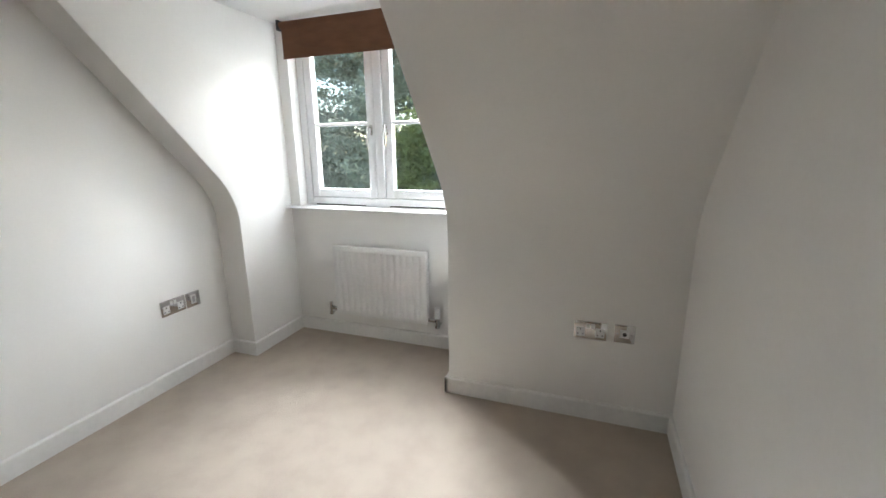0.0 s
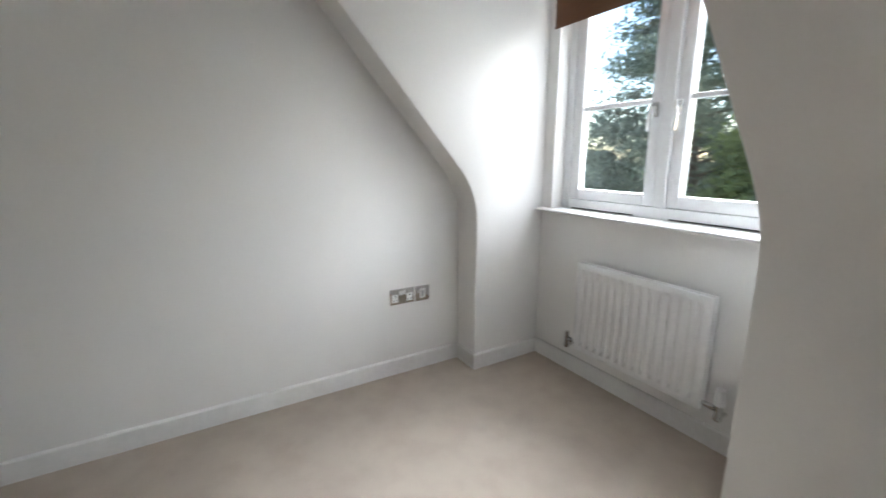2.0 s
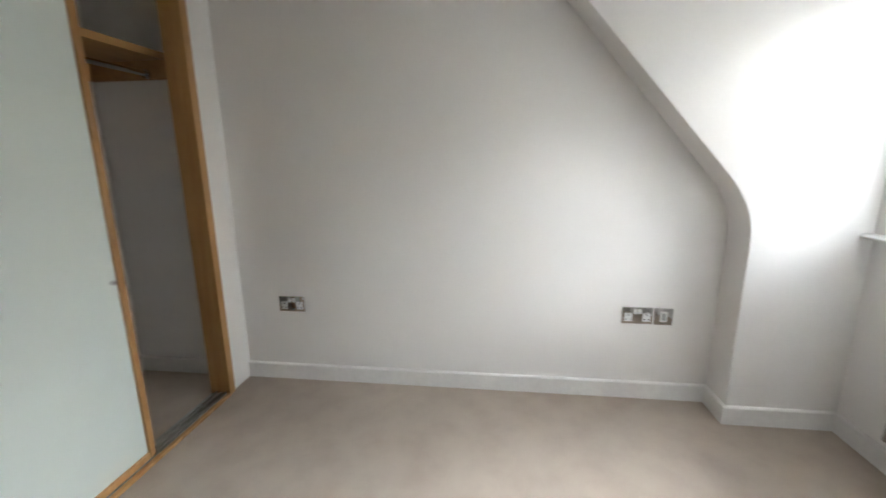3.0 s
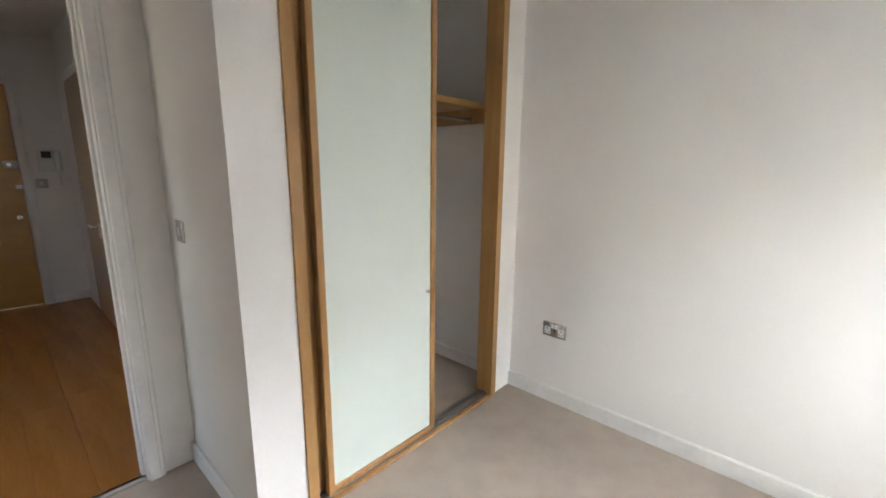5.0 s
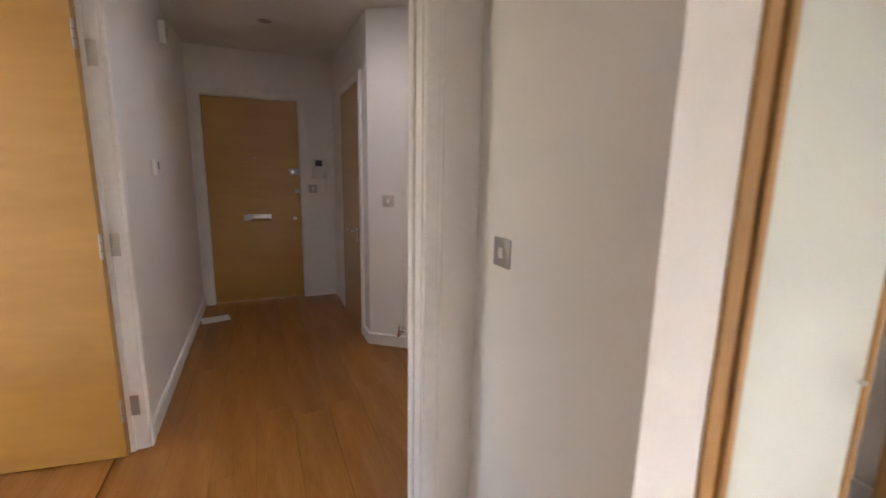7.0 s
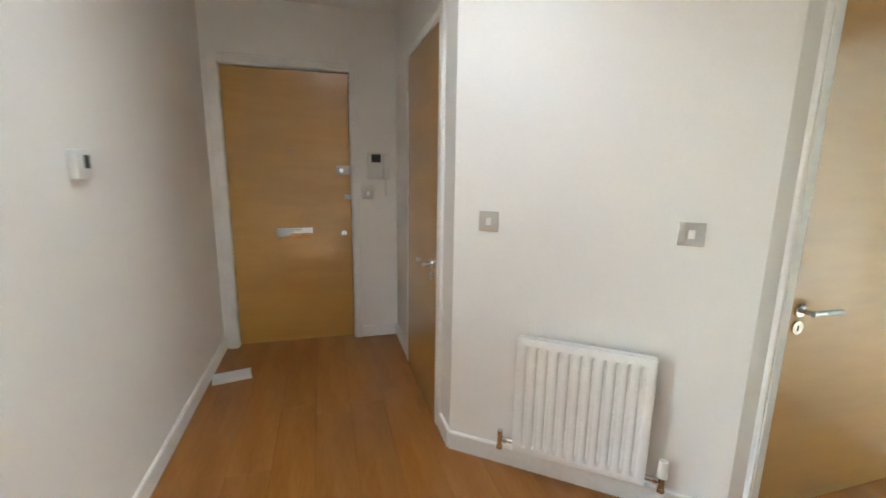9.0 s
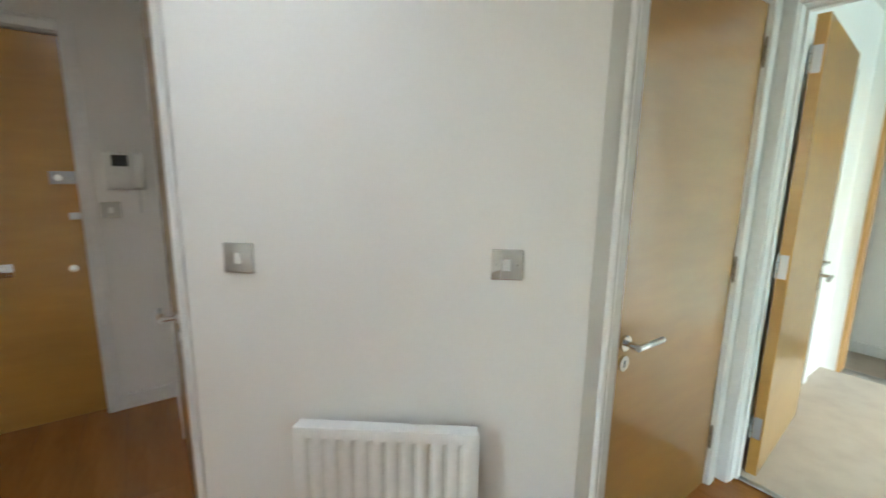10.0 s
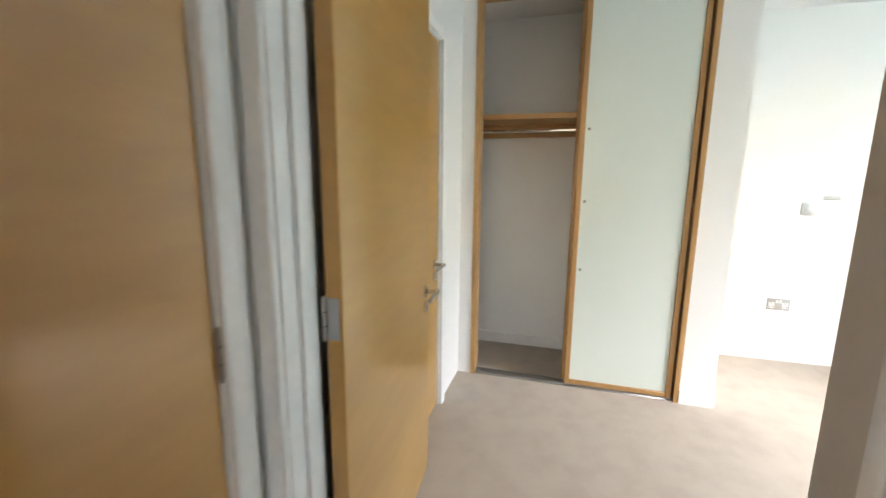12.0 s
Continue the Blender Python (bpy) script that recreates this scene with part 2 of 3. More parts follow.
setting("trim_corner", box(B(), -0.022, 0.018, -3.596, -3.50, 0.0, 2.09, 0.004), GLOSS, "white painted corner board on the projecting wall", "trim")
EN0, EN1 = -2.00, -1.18
bm = B()
box(bm, -3.40, EN0, -4.52, -4.40, 0.0, CEIL)
box(bm, EN1, -0.62, -4.52, -4.40, 0.0, CEIL)
box(bm, EN0, EN1, -4.52, -4.40, 2.055, CEIL)
setting("wall_far_bedroom_south", bm, PAINT, "white painted wall with a narrow side door", "wall")
setting("wall_far_bedroom_west", box(B(), -3.45, -3.33, -4.40, 0.20, 0.0, CEIL), PAINT, "bright white painted wall", "wall")
bm = B()
box(bm, -3.33, -1.70, 0.08, 0.20, 0.0, CEIL)
box(bm, -0.90, -0.60, 0.08, 0.20, 0.0, CEIL)
box(bm, -1.70, -0.90, 0.08, 0.20, 0.0, 0.90)
box(bm, -1.70, -0.90, 0.08, 0.20, 2.10, CEIL)
setting("wall_far_bedroom_north", bm, PAINT, "white painted window wall", "wall")

# ---- large structure: ceilings ----
setting("ceiling_bedroom", box(B(), -0.10, 3.15, -3.22, 0.62, CEIL, CEIL + 0.12), CEIL_PAINT, "plain white ceiling", "ceiling")
bm = B()
# roof opening with curbs is added out of view to light the hall
RX0, RX1, RY0, RY1 = 1.62, 2.16, -4.65, -4.15
box(bm, -0.56, 2.96, -6.70, RY0, CEIL, CEIL + 0.12)
box(bm, -0.56, 2.96, RY1, -3.22, CEIL, CEIL + 0.12)
box(bm, -0.56, RX0, RY0, RY1, CEIL, CEIL + 0.12)
box(bm, RX1, 2.96, RY0, RY1, CEIL, CEIL + 0.12)
for b in ((RX0 - 0.05, RX0, RY0 - 0.05, RY1 + 0.05), (RX1, RX1 + 0.05, RY0 - 0.05, RY1 + 0.05), (RX0, RX1, RY0 - 0.05, RY0), (RX0, RX1, RY1, RY1 + 0.05)):
    box(bm, *b, CEIL + 0.12, CEIL + 0.40)
setting("ceiling_hall", bm, CEIL_PAINT, "plain white hall ceiling", "ceiling")
setting("ceiling_far_bedroom", box(B(), -3.45, -0.56, -4.52, 0.20, CEIL, CEIL + 0.12), CEIL_PAINT, "plain white ceiling", "ceiling")
# plain closings added behind shut doors against stray daylight, and round the side room
for name, b in (("wall_behind_bathroom_door", (-0.62, 0.62, -4.60, -4.47)), ("wall_behind_entrance_door", (1.70, 2.90, -6.82, -6.705)),
                ("wall_behind_cupboard_door", (1.26, 1.395, -6.30, -5.10)), ("wall_behind_side_door", (-2.20, -1.00, -4.64, -4.525))):
    setting(name, box(B(), *b, 0.0, CEIL), PAINT, "plain closing added behind a shut door, keeps daylight out", "wall")
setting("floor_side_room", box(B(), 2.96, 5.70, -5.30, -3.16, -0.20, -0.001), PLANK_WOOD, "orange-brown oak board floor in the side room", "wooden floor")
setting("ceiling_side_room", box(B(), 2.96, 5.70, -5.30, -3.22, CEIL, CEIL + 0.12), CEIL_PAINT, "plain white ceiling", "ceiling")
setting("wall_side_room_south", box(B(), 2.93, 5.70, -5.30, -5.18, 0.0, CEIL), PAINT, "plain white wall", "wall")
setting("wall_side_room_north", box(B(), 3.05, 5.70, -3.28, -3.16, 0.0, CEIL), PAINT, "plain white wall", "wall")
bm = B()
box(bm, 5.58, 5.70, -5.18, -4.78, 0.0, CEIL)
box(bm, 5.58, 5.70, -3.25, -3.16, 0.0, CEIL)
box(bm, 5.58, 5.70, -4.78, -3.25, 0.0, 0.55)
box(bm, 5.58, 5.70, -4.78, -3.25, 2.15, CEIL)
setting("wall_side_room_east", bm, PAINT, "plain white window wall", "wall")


# ---- skirting boards ----
def skirting(p, q, height=0.09, depth=0.016):
    """Skirting from p to q; the room lies to the left of the way from p to q."""
    p, q = Vector((*p, 0)), Vector((*q, 0))
    along = (q - p).normalized()
    side = Vector((-along.y, along.x, 0))
    bm = B()
    ring = [(0, 0), (depth, 0), (depth, height - 0.006), (depth - 0.006, height), (0, height)]
    ends = []
    for base in (p, q):
        ends.append([bm.verts.new(base + side * u + Vector((0, 0, v))) for u, v in ring])
    n = len(ring)
    for i in range(n):
        bm.faces.new((ends[0][i], ends[0][(i + 1) % n], ends[1][(i + 1) % n], ends[1][i]))
    bm.faces.new(ends[0])
    bm.faces.new(ends[1])
    bmesh.ops.recalc_face_normals(bm, faces=bm.faces)
    return setting("baseboard", bm, GLOSS, "white painted skirting board with an eased top edge", "skirting")


skirting((0.0, -0.002), (0.0, -2.47))
skirting((0.182, -0.0), (0.0, -0.0))
skirting((0.182, 0.467), (0.182, -0.016))
skirting((1.486, 0.467), (0.182, 0.467))
skirting((1.486, -0.016), (1.486, 0.467))
skirting((2.562, 0.0), (1.470, 0.0))
skirting((2.562, -1.6), (2.562, -0.016))
skirting((1.617, -2.47), (1.617, -3.16))
skirting((2.83, -6.58), (2.83, -4.27))
skirting((1.536, -6.58), (1.80, -6.58))
skirting((1.52, -6.13), (1.52, -6.58))
skirting((0.655, -4.377), (1.52, -5.07))
skirting((1.52, -5.07), (1.52, -5.225))
skirting((1.72, -3.28), (0.86, -3.28))
skirting((0.86, -3.59), (0.018, -3.59))
skirting((-3.33, 0.08), (-3.33, -2.835))
skirting((-2.43, -2.835), (-2.43, -3.02))
skirting((-3.33, -2.835), (-2.446, -2.835))


# ---- door linings, stops and architraves ----
def arch_profile(width, proud=0.019):
    return [(0, 0), (0, proud - 0.005), (0.004, proud - 0.001), (0.008, proud), (width - 0.020, proud), (width - 0.017, proud - 0.003), (width - 0.014, proud - 0.001), (width - 0.005, proud - 0.001), (width, proud - 0.006), (width, 0)]


def architrave(parent, x_edge, sign, y_face, ysign, height, width=0.062):
    """Upright moulding beside an opening; sign says to which side it lies."""
    bm = B()
    prism(bm, [(x_edge + sign * (0.006 + u), y_face + ysign * v) for u, v in arch_profile(width)], "z", 0.0, height + 0.006 + width)
    return part("architrave", bm, GLOSS, parent)


def door_frame(m, width, thick, label, height=2.03, front=True, back=True, stop_y=-0.05, sides=(True, True), linings=(True, True)):
    """Lining of an opening from x = 0 to width; the wall runs from y = 0 to y = -thick."""
    f = thing("trim", m, label, "door frame", "", "structure")
    for x0, x1 in [p for p, keep in zip(((-0.025, 0.0), (width, width + 0.025)), linings) if keep]:
        part("lining", box(B(), x0, x1, -thick - 0.001, 0.001, 0.0, height + 0.025, 0.002), GLOSS, f)
    part("lining", box(B(), 0.0, width, -thick - 0.001, 0.001, height, height + 0.025, 0.002), GLOSS, f)
    for x0, x1 in [p for p, keep in zip(((0.0, 0.012), (width - 0.012, width)), linings) if keep]:
        part("door_stop", box(B(), x0, x1, stop_y - 0.035, stop_y, 0.0, height - 0.012, 0.002), GLOSS, f)
    part("door_stop", box(B(), 0.0, width, stop_y - 0.035, stop_y, height - 0.012, height, 0.002), GLOSS, f)
    faces = ([(0.0, 1)] if front else []) + ([(-thick, -1)] if back else [])
    for y, ys in faces:
        if sides[0]:
            architrave(f, 0.0, -1, y, ys, height)
        if sides[1]:
            architrave(f, width, 1, y, ys, height)
        bm = B()
        prism(bm, [(y + ys * v, height + 0.006 + u) for u, v in arch_profile(0.062)], "x", -0.006, width + 0.006)
        part("architrave", bm, GLOSS, f)
    return f


def lever(parent, x, z, y, ys, toward):
    """Lever handle on a round rose with a round keyhole plate under it."""
    h = part("handle", rod(B(), (x, y, z), (x, y + ys * 0.009, z), 0.026, 28), CHROME, parent, "polished chrome lever handle on a round rose")
    bm = B()
    rod(bm, (x, y + ys * 0.009, z), (x, y + ys * 0.050, z), 0.0095, 16)
    rod(bm, (x - toward * 0.009, y + ys * 0.052, z), (x + toward * 0.050, y + ys * 0.054, z), 0.0105, 18)
    part("lever_neck", bm, CHROME, h)
    bm = B()
    rod(bm, (x + toward * 0.050, y + ys * 0.054, z), (x + toward * 0.128, y + ys * 0.056, z), 0.0095, 18)
    bmesh.ops.create_uvsphere(bm, u_segments=14, v_segments=8, radius=0.0095, matrix=Matrix.Translation((x + toward * 0.128, y + ys * 0.056, z)))
    part("lever_grip", bm, SATIN_STEEL, h)
    e = part("keyhole_plate", rod(B(), (x, y, z - 0.068), (x, y + ys * 0.008, z - 0.068), 0.0255, 28), CHROME, parent, "round chrome keyhole plate")
    part("keyhole", box(B(), x - 0.004, x + 0.004, y + ys * 0.0082 - 0.0006, y + ys * 0.0082 + 0.0006, z - 0.080, z - 0.058, 0.0005), BLACK, e)


def hinge(parent, x, y, z, mat):
    bm = B()
    rod(bm, (x, y, z - 0.048), (x, y, z + 0.048), 0.0065, 14)
    rod(bm, (x, y, z - 0.056), (x, y, z - 0.048), 0.0045, 12)
    rod(bm, (x, y, z + 0.048), (x, y, z + 0.056), 0.0045, 12)
    h = part("hinge", bm, mat, parent)
    for d in (-0.018, 0.018):
        part("hinge_ring", rod(B(), (x, y, z + d - 0.001), (x, y, z + d + 0.001), 0.0071, 14), BLACK, h)
    return h


def door_leaf(name, m, width, height, label, mat_hinge=None, thick=0.044, handles=(1, -1), handle_z=0.865, knuckle_y=0.006):
    """Flush veneered leaf; hinges at x = 0, front face at y = 0, back face at y = -thick."""
    d = thing(name, m, label, "door", "", "structure")
    part("leaf", box(B(), 0.003, width - 0.003, -thick, 0.0, 0.006, height - 0.003, 0.0015), VENEER, d)
    for ys in handles:
        lever(d, width - 0.060, handle_z, 0.0 if ys > 0 else -thick, ys, -1)
    for z in (0.24, 1.008, 1.856):
        hinge(d, -0.001, knuckle_y, z, mat_hinge or DARK_STEEL)
    part("latch_plate", box(B(), width - 0.0035, width - 0.0022, -thick / 2 - 0.011, -thick / 2 + 0.011, handle_z - 0.09, handle_z + 0.07, 0.0004), SATIN_STEEL, d)
    return d


# bedroom doorway, its leaf stands open along the wall
door_frame(pose(1.815, -3.16, 0), 1.235, 0.12, "white painted frame of the bedroom doorway with moulded architrave", sides=(True, False), linings=(True, False))
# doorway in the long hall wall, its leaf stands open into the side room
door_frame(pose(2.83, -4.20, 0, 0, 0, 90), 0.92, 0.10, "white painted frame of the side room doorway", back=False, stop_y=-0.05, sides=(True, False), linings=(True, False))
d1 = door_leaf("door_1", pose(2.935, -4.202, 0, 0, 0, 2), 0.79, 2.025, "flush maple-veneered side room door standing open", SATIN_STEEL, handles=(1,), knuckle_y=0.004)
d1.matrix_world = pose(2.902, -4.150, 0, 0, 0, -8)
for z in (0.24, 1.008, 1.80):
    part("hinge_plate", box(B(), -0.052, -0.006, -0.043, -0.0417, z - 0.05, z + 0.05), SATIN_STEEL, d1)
# entrance door
door_frame(pose(1.87, -6.58, 0), 0.86, 0.12, "white painted frame of the entrance door", back=False, stop_y=-0.085, sides=(True, True))
d2 = thing("door_2", pose(1.87, -6.612, 0), "flush maple-veneered entrance door, shut, with chrome letter plate and locks", "door", "", "structure")
part("leaf", box(B(), 0.003, 0.857, -0.05, 0.0, 0.008, 2.026, 0.0015), VENEER, d2)
lp = part("letter_plate", box(B(), 0.292, 0.552, 0.0, 0.007, 0.832, 0.902, 0.003, 2), CHROME, d2, "polished chrome letter plate")
part("flap", box(B(), 0.312, 0.532, 0.007, 0.012, 0.843, 0.891, 0.002, 2), CHROME, lp)
part("door_viewer", rod(B(), (0.42, 0, 1.46), (0.42, 0.006, 1.46), 0.008, 16), CHROME, d2, "small brass-coloured door viewer")
lt = part("night_latch", box(B(), 0.004, 0.105, 0.0, 0.032, 1.30, 1.365, 0.004, 2), SATIN_STEEL, d2, "steel night latch")
part("latch_knob", rod(B(), (0.070, 0.032, 1.332), (0.070, 0.050, 1.332), 0.016, 20), CHROME, lt)
part("upper_bolt", box(B(), 0.004, 0.050, 0.0, 0.020, 1.115, 1.150, 0.003, 2), PLASTIC, d2, "small white door contact")
tt = part("thumb_turn", rod(B(), (0.062, 0, 0.853), (0.062, 0.010, 0.853), 0.020, 22), CHROME, d2, "round chrome thumb turn")
part("turn_piece", box(B(), 0.058, 0.066, 0.010, 0.026, 0.836, 0.870, 0.002, 2), CHROME, tt)
for z in (0.24, 1.0, 1.80):
    hinge(d2, 0.861, 0.004, z, SATIN_STEEL)
# cupboard door beside the entrance
door_frame(pose(1.52, -5.31, 0, 0, 0, -90), 0.73, 0.12, "white painted cupboard door frame", back=False, sides=(True, True))
d3 = door_leaf("door_3", pose(1.512, -6.04, 0, 0, 0, 90) @ pose(0, 0, 0), 0.73, 2.028, "flush maple-veneered hall cupboard door, shut", DARK_STEEL, handles=(-1,))
d3.matrix_world = pose(1.492, -6.04, 0) @ Matrix.Rotation(radians(90), 4, "Z") @ Matrix.Diagonal((1, 1, 1, 1))
# bathroom door
door_frame(pose(-0.37, -4.345, 0), 0.84, 0.12, "white painted bathroom door frame with moulded architrave", back=False, stop_y=-0.07)
d4 = door_leaf("door_4", pose(-0.37, -4.349, 0), 0.84, 2.028, "flush maple-veneered bathroom door, shut, with a glossy lacquer", DARK_STEEL, handles=(1,))
# far bedroom doorway with its open leaf
fb = door_frame(pose(-0.48, -3.24, 0, 0, 0, -90), 1.04, 0.12, "white painted frame of the far bedroom doorway", sides=(False, True))
d5 = door_leaf("door_5", pose(-0.612, -4.266, 0, 0, 0, 184.5), 0.838, 2.025, "flush maple-veneered far bedroom door standing open", SATIN_STEEL, handles=(1, -1), knuckle_y=0.002)
part("hinge_plate", box(B(), -0.0005, 0.0022, -0.036, -0.006, 0.955, 1.06, 0.0004), SATIN_STEEL, d5)
part("hinge_plate", box(B(), -0.0005, 0.0022, -0.036, -0.006, 1.80, 1.905, 0.0004), SATIN_STEEL, d5)
part("hinge_plate", box(B(), -0.0005, 0.0022, -0.036, -0.006, 0.19, 0.295, 0.0004), SATIN_STEEL, d5)
# side door in the far bedroom
door_frame(pose(-1.975, -4.40, 0), 0.77, 0.12, "white painted frame of a side door in the far bedroom", back=False, stop_y=-0.08)
d6 = door_leaf("door_6", pose(-1.205, -4.41, 0) @ Matrix.Rotation(radians(180), 4, "Z"), 0.77, 2.028, "flush maple-veneered side door, shut", DARK_STEEL, handles=(-1,))
d6.matrix_world = pose(-1.205, -4.454, 0) @ Matrix.Rotation(radians(180), 4, "Z")
# metal carpet strips
setting("trim_threshold", prism(B(), [(-3.205, 0.0), (-3.20, 0.005), (-3.19, 0.008), (-3.18, 0.008), (-3.17, 0.004), (-3.165, 0.0)], "x", 1.80, 2.83), SATIN_STEEL, "brushed steel carpet strip in the bedroom doorway", "threshold")
setting("trim_threshold", prism(B(), [(-0.54, 0.0), (-0.545, 0.006), (-0.555, 0.008), (-0.565, 0.008), (-0.575, 0.004), (-0.58, 0.0)], "y", -4.28, -3.24), SATIN_STEEL, "brushed steel carpet strip in the far bedroom doorway", "threshold")

# ---- dormer window ----
win = thing("window_1", pose(0, 0, 0), "white two-light casement window with glazing bars, shut", "window", "", "structure")
WX0, WX1, WZ0, WZ1, WY0, WY1 = 0.258, 1.436, 0.905, DORM_TOP, 0.545, 0.615
WM = (WX0 + WX1) / 2
part("window_frame", box(B(), WX0, WX0 + 0.05, WY0, WY1, WZ0, WZ1, 0.004), UPVC, win)
part("window_frame", box(B(), WX1 - 0.05, WX1, WY0, WY1, WZ0, WZ1, 0.004), UPVC, win)
part("window_frame", box(B(), WX0 + 0.05, WX1 - 0.05, WY0, WY1, WZ0, WZ0 + 0.055, 0.004), UPVC, win)
part("window_frame", box(B(), WX0 + 0.05, WX1 - 0.05, WY0, WY1, WZ1 - 0.055, WZ1, 0.004), UPVC, win)
part("mullion", box(B(), WM - 0.030, WM + 0.030, WY0 - 0.004, WY1, WZ0 + 0.055, WZ1 - 0.055, 0.005), UPVC, win)
for x0, x1, side in ((WX0 + 0.05, WM - 0.030, 1), (WM + 0.030, WX1 - 0.05, -1)):
    z0, z1, s = WZ0 + 0.055, WZ1 - 0.055, 0.058
    sash = part("casement", box(B(), x0 + 0.002, x0 + s, WY0 + 0.006, WY1 - 0.01, z0 + 0.002, z1 - 0.002, 0.006, 2), UPVC, win)
    part("casement_rail", box(B(), x1 - s, x1 - 0.002, WY0 + 0.006, WY1 - 0.01, z0 + 0.002, z1 - 0.002, 0.006, 2), UPVC, sash)
    part("casement_rail", box(B(), x0 + s, x1 - s, WY0 + 0.006, WY1 - 0.01, z0 + 0.002, z0 + s, 0.006, 2), UPVC, sash)
    part("casement_rail", box(B(), x0 + s, x1 - s, WY0 + 0.006, WY1 - 0.01, z1 - s, z1 - 0.002, 0.006, 2), UPVC, sash)
    part("glazing_bar", box(B(), x0 + s, x1 - s, WY0 + 0.012, WY1 - 0.018, 1.428, 1.450, 0.005, 2), UPVC, sash)
    for g0, g1 in ((z0 + s, 1.428), (1.450, z1 - s)):
        pane = part("pane", box(B(), x0 + s - 0.004, x1 - s + 0.004, 0.578, 0.582, g0 - 0.003, g1 + 0.003), GLASS, sash)
        pane.visible_shadow = False
    hx = x1 - s / 2 + 0.004 if side > 0 else x0 + s / 2 - 0.004
    hd = part("window_handle", box(B(), hx - 0.010, hx + 0.010, WY0 - 0.006, WY0 + 0.006, 1.365, 1.430, 0.004, 2), CHROME, win, "chrome casement fastener")
    bm = B()
    rod(bm, (hx, WY0 - 0.006, 1.418), (hx, WY0 - 0.034, 1.418), 0.007, 14)
    rod(bm, (hx, WY0 - 0.034, 1.424), (hx - side * 0.010, WY0 - 0.040, 1.360), 0.0075, 14)
    rod(bm, (hx - side * 0.010, WY0 - 0.040, 1.360), (hx - side * 0.006, WY0 - 0.044, 1.300), 0.0072, 14, 0.009)
    part("handle_arm", bm, CHROME, hd)
    part("vent_slot", box(B(), x0 + 0.03, x1 - 0.09, WY0 - 0.003, WY0 + 0.001, WZ0 + 0.004, WZ0 + 0.010), BLACK, win)
bm = B()
prism(bm, [(0.60, 0.89), (0.60, 0.906), (0.424, 0.906), (0.415, 0.903), (0.411, 0.897), (0.415, 0.890), (0.424, 0.887), (0.467, 0.887), (0.467, 0.89)], "x", 0.184, 1.484)
part("window_sill", bm, GLOSS, win, "white painted window board with a rounded nose")

# roller blind, rolled nearly up
blind = thing("roller_blind", pose(0, 0, 0), "brown fabric roller blind, drawn nearly to the top of the window", "blind")
part("roller", rod(B(), (0.272, 0.415, 2.022), (1.445, 0.415, 2.022), 0.021, 20), BLIND_CLOTH, blind)
bm = B()
prism(bm, [(0.397, 2.040), (0.394, 2.030), (0.394, 1.838), (0.3915, 1.836), (0.3915, 1.826), (0.3965, 1.826), (0.3965, 2.022)], "x", 0.292, 1.430)
part("cloth", bm, BLIND_CLOTH, blind, "brown woven blind cloth")
for x in (0.255, 1.447):
    part("bracket", box(B(), x, x + 0.016, 0.392, 0.466, 1.992, 2.052, 0.004, 2), BLACK, blind, "dark end bracket")


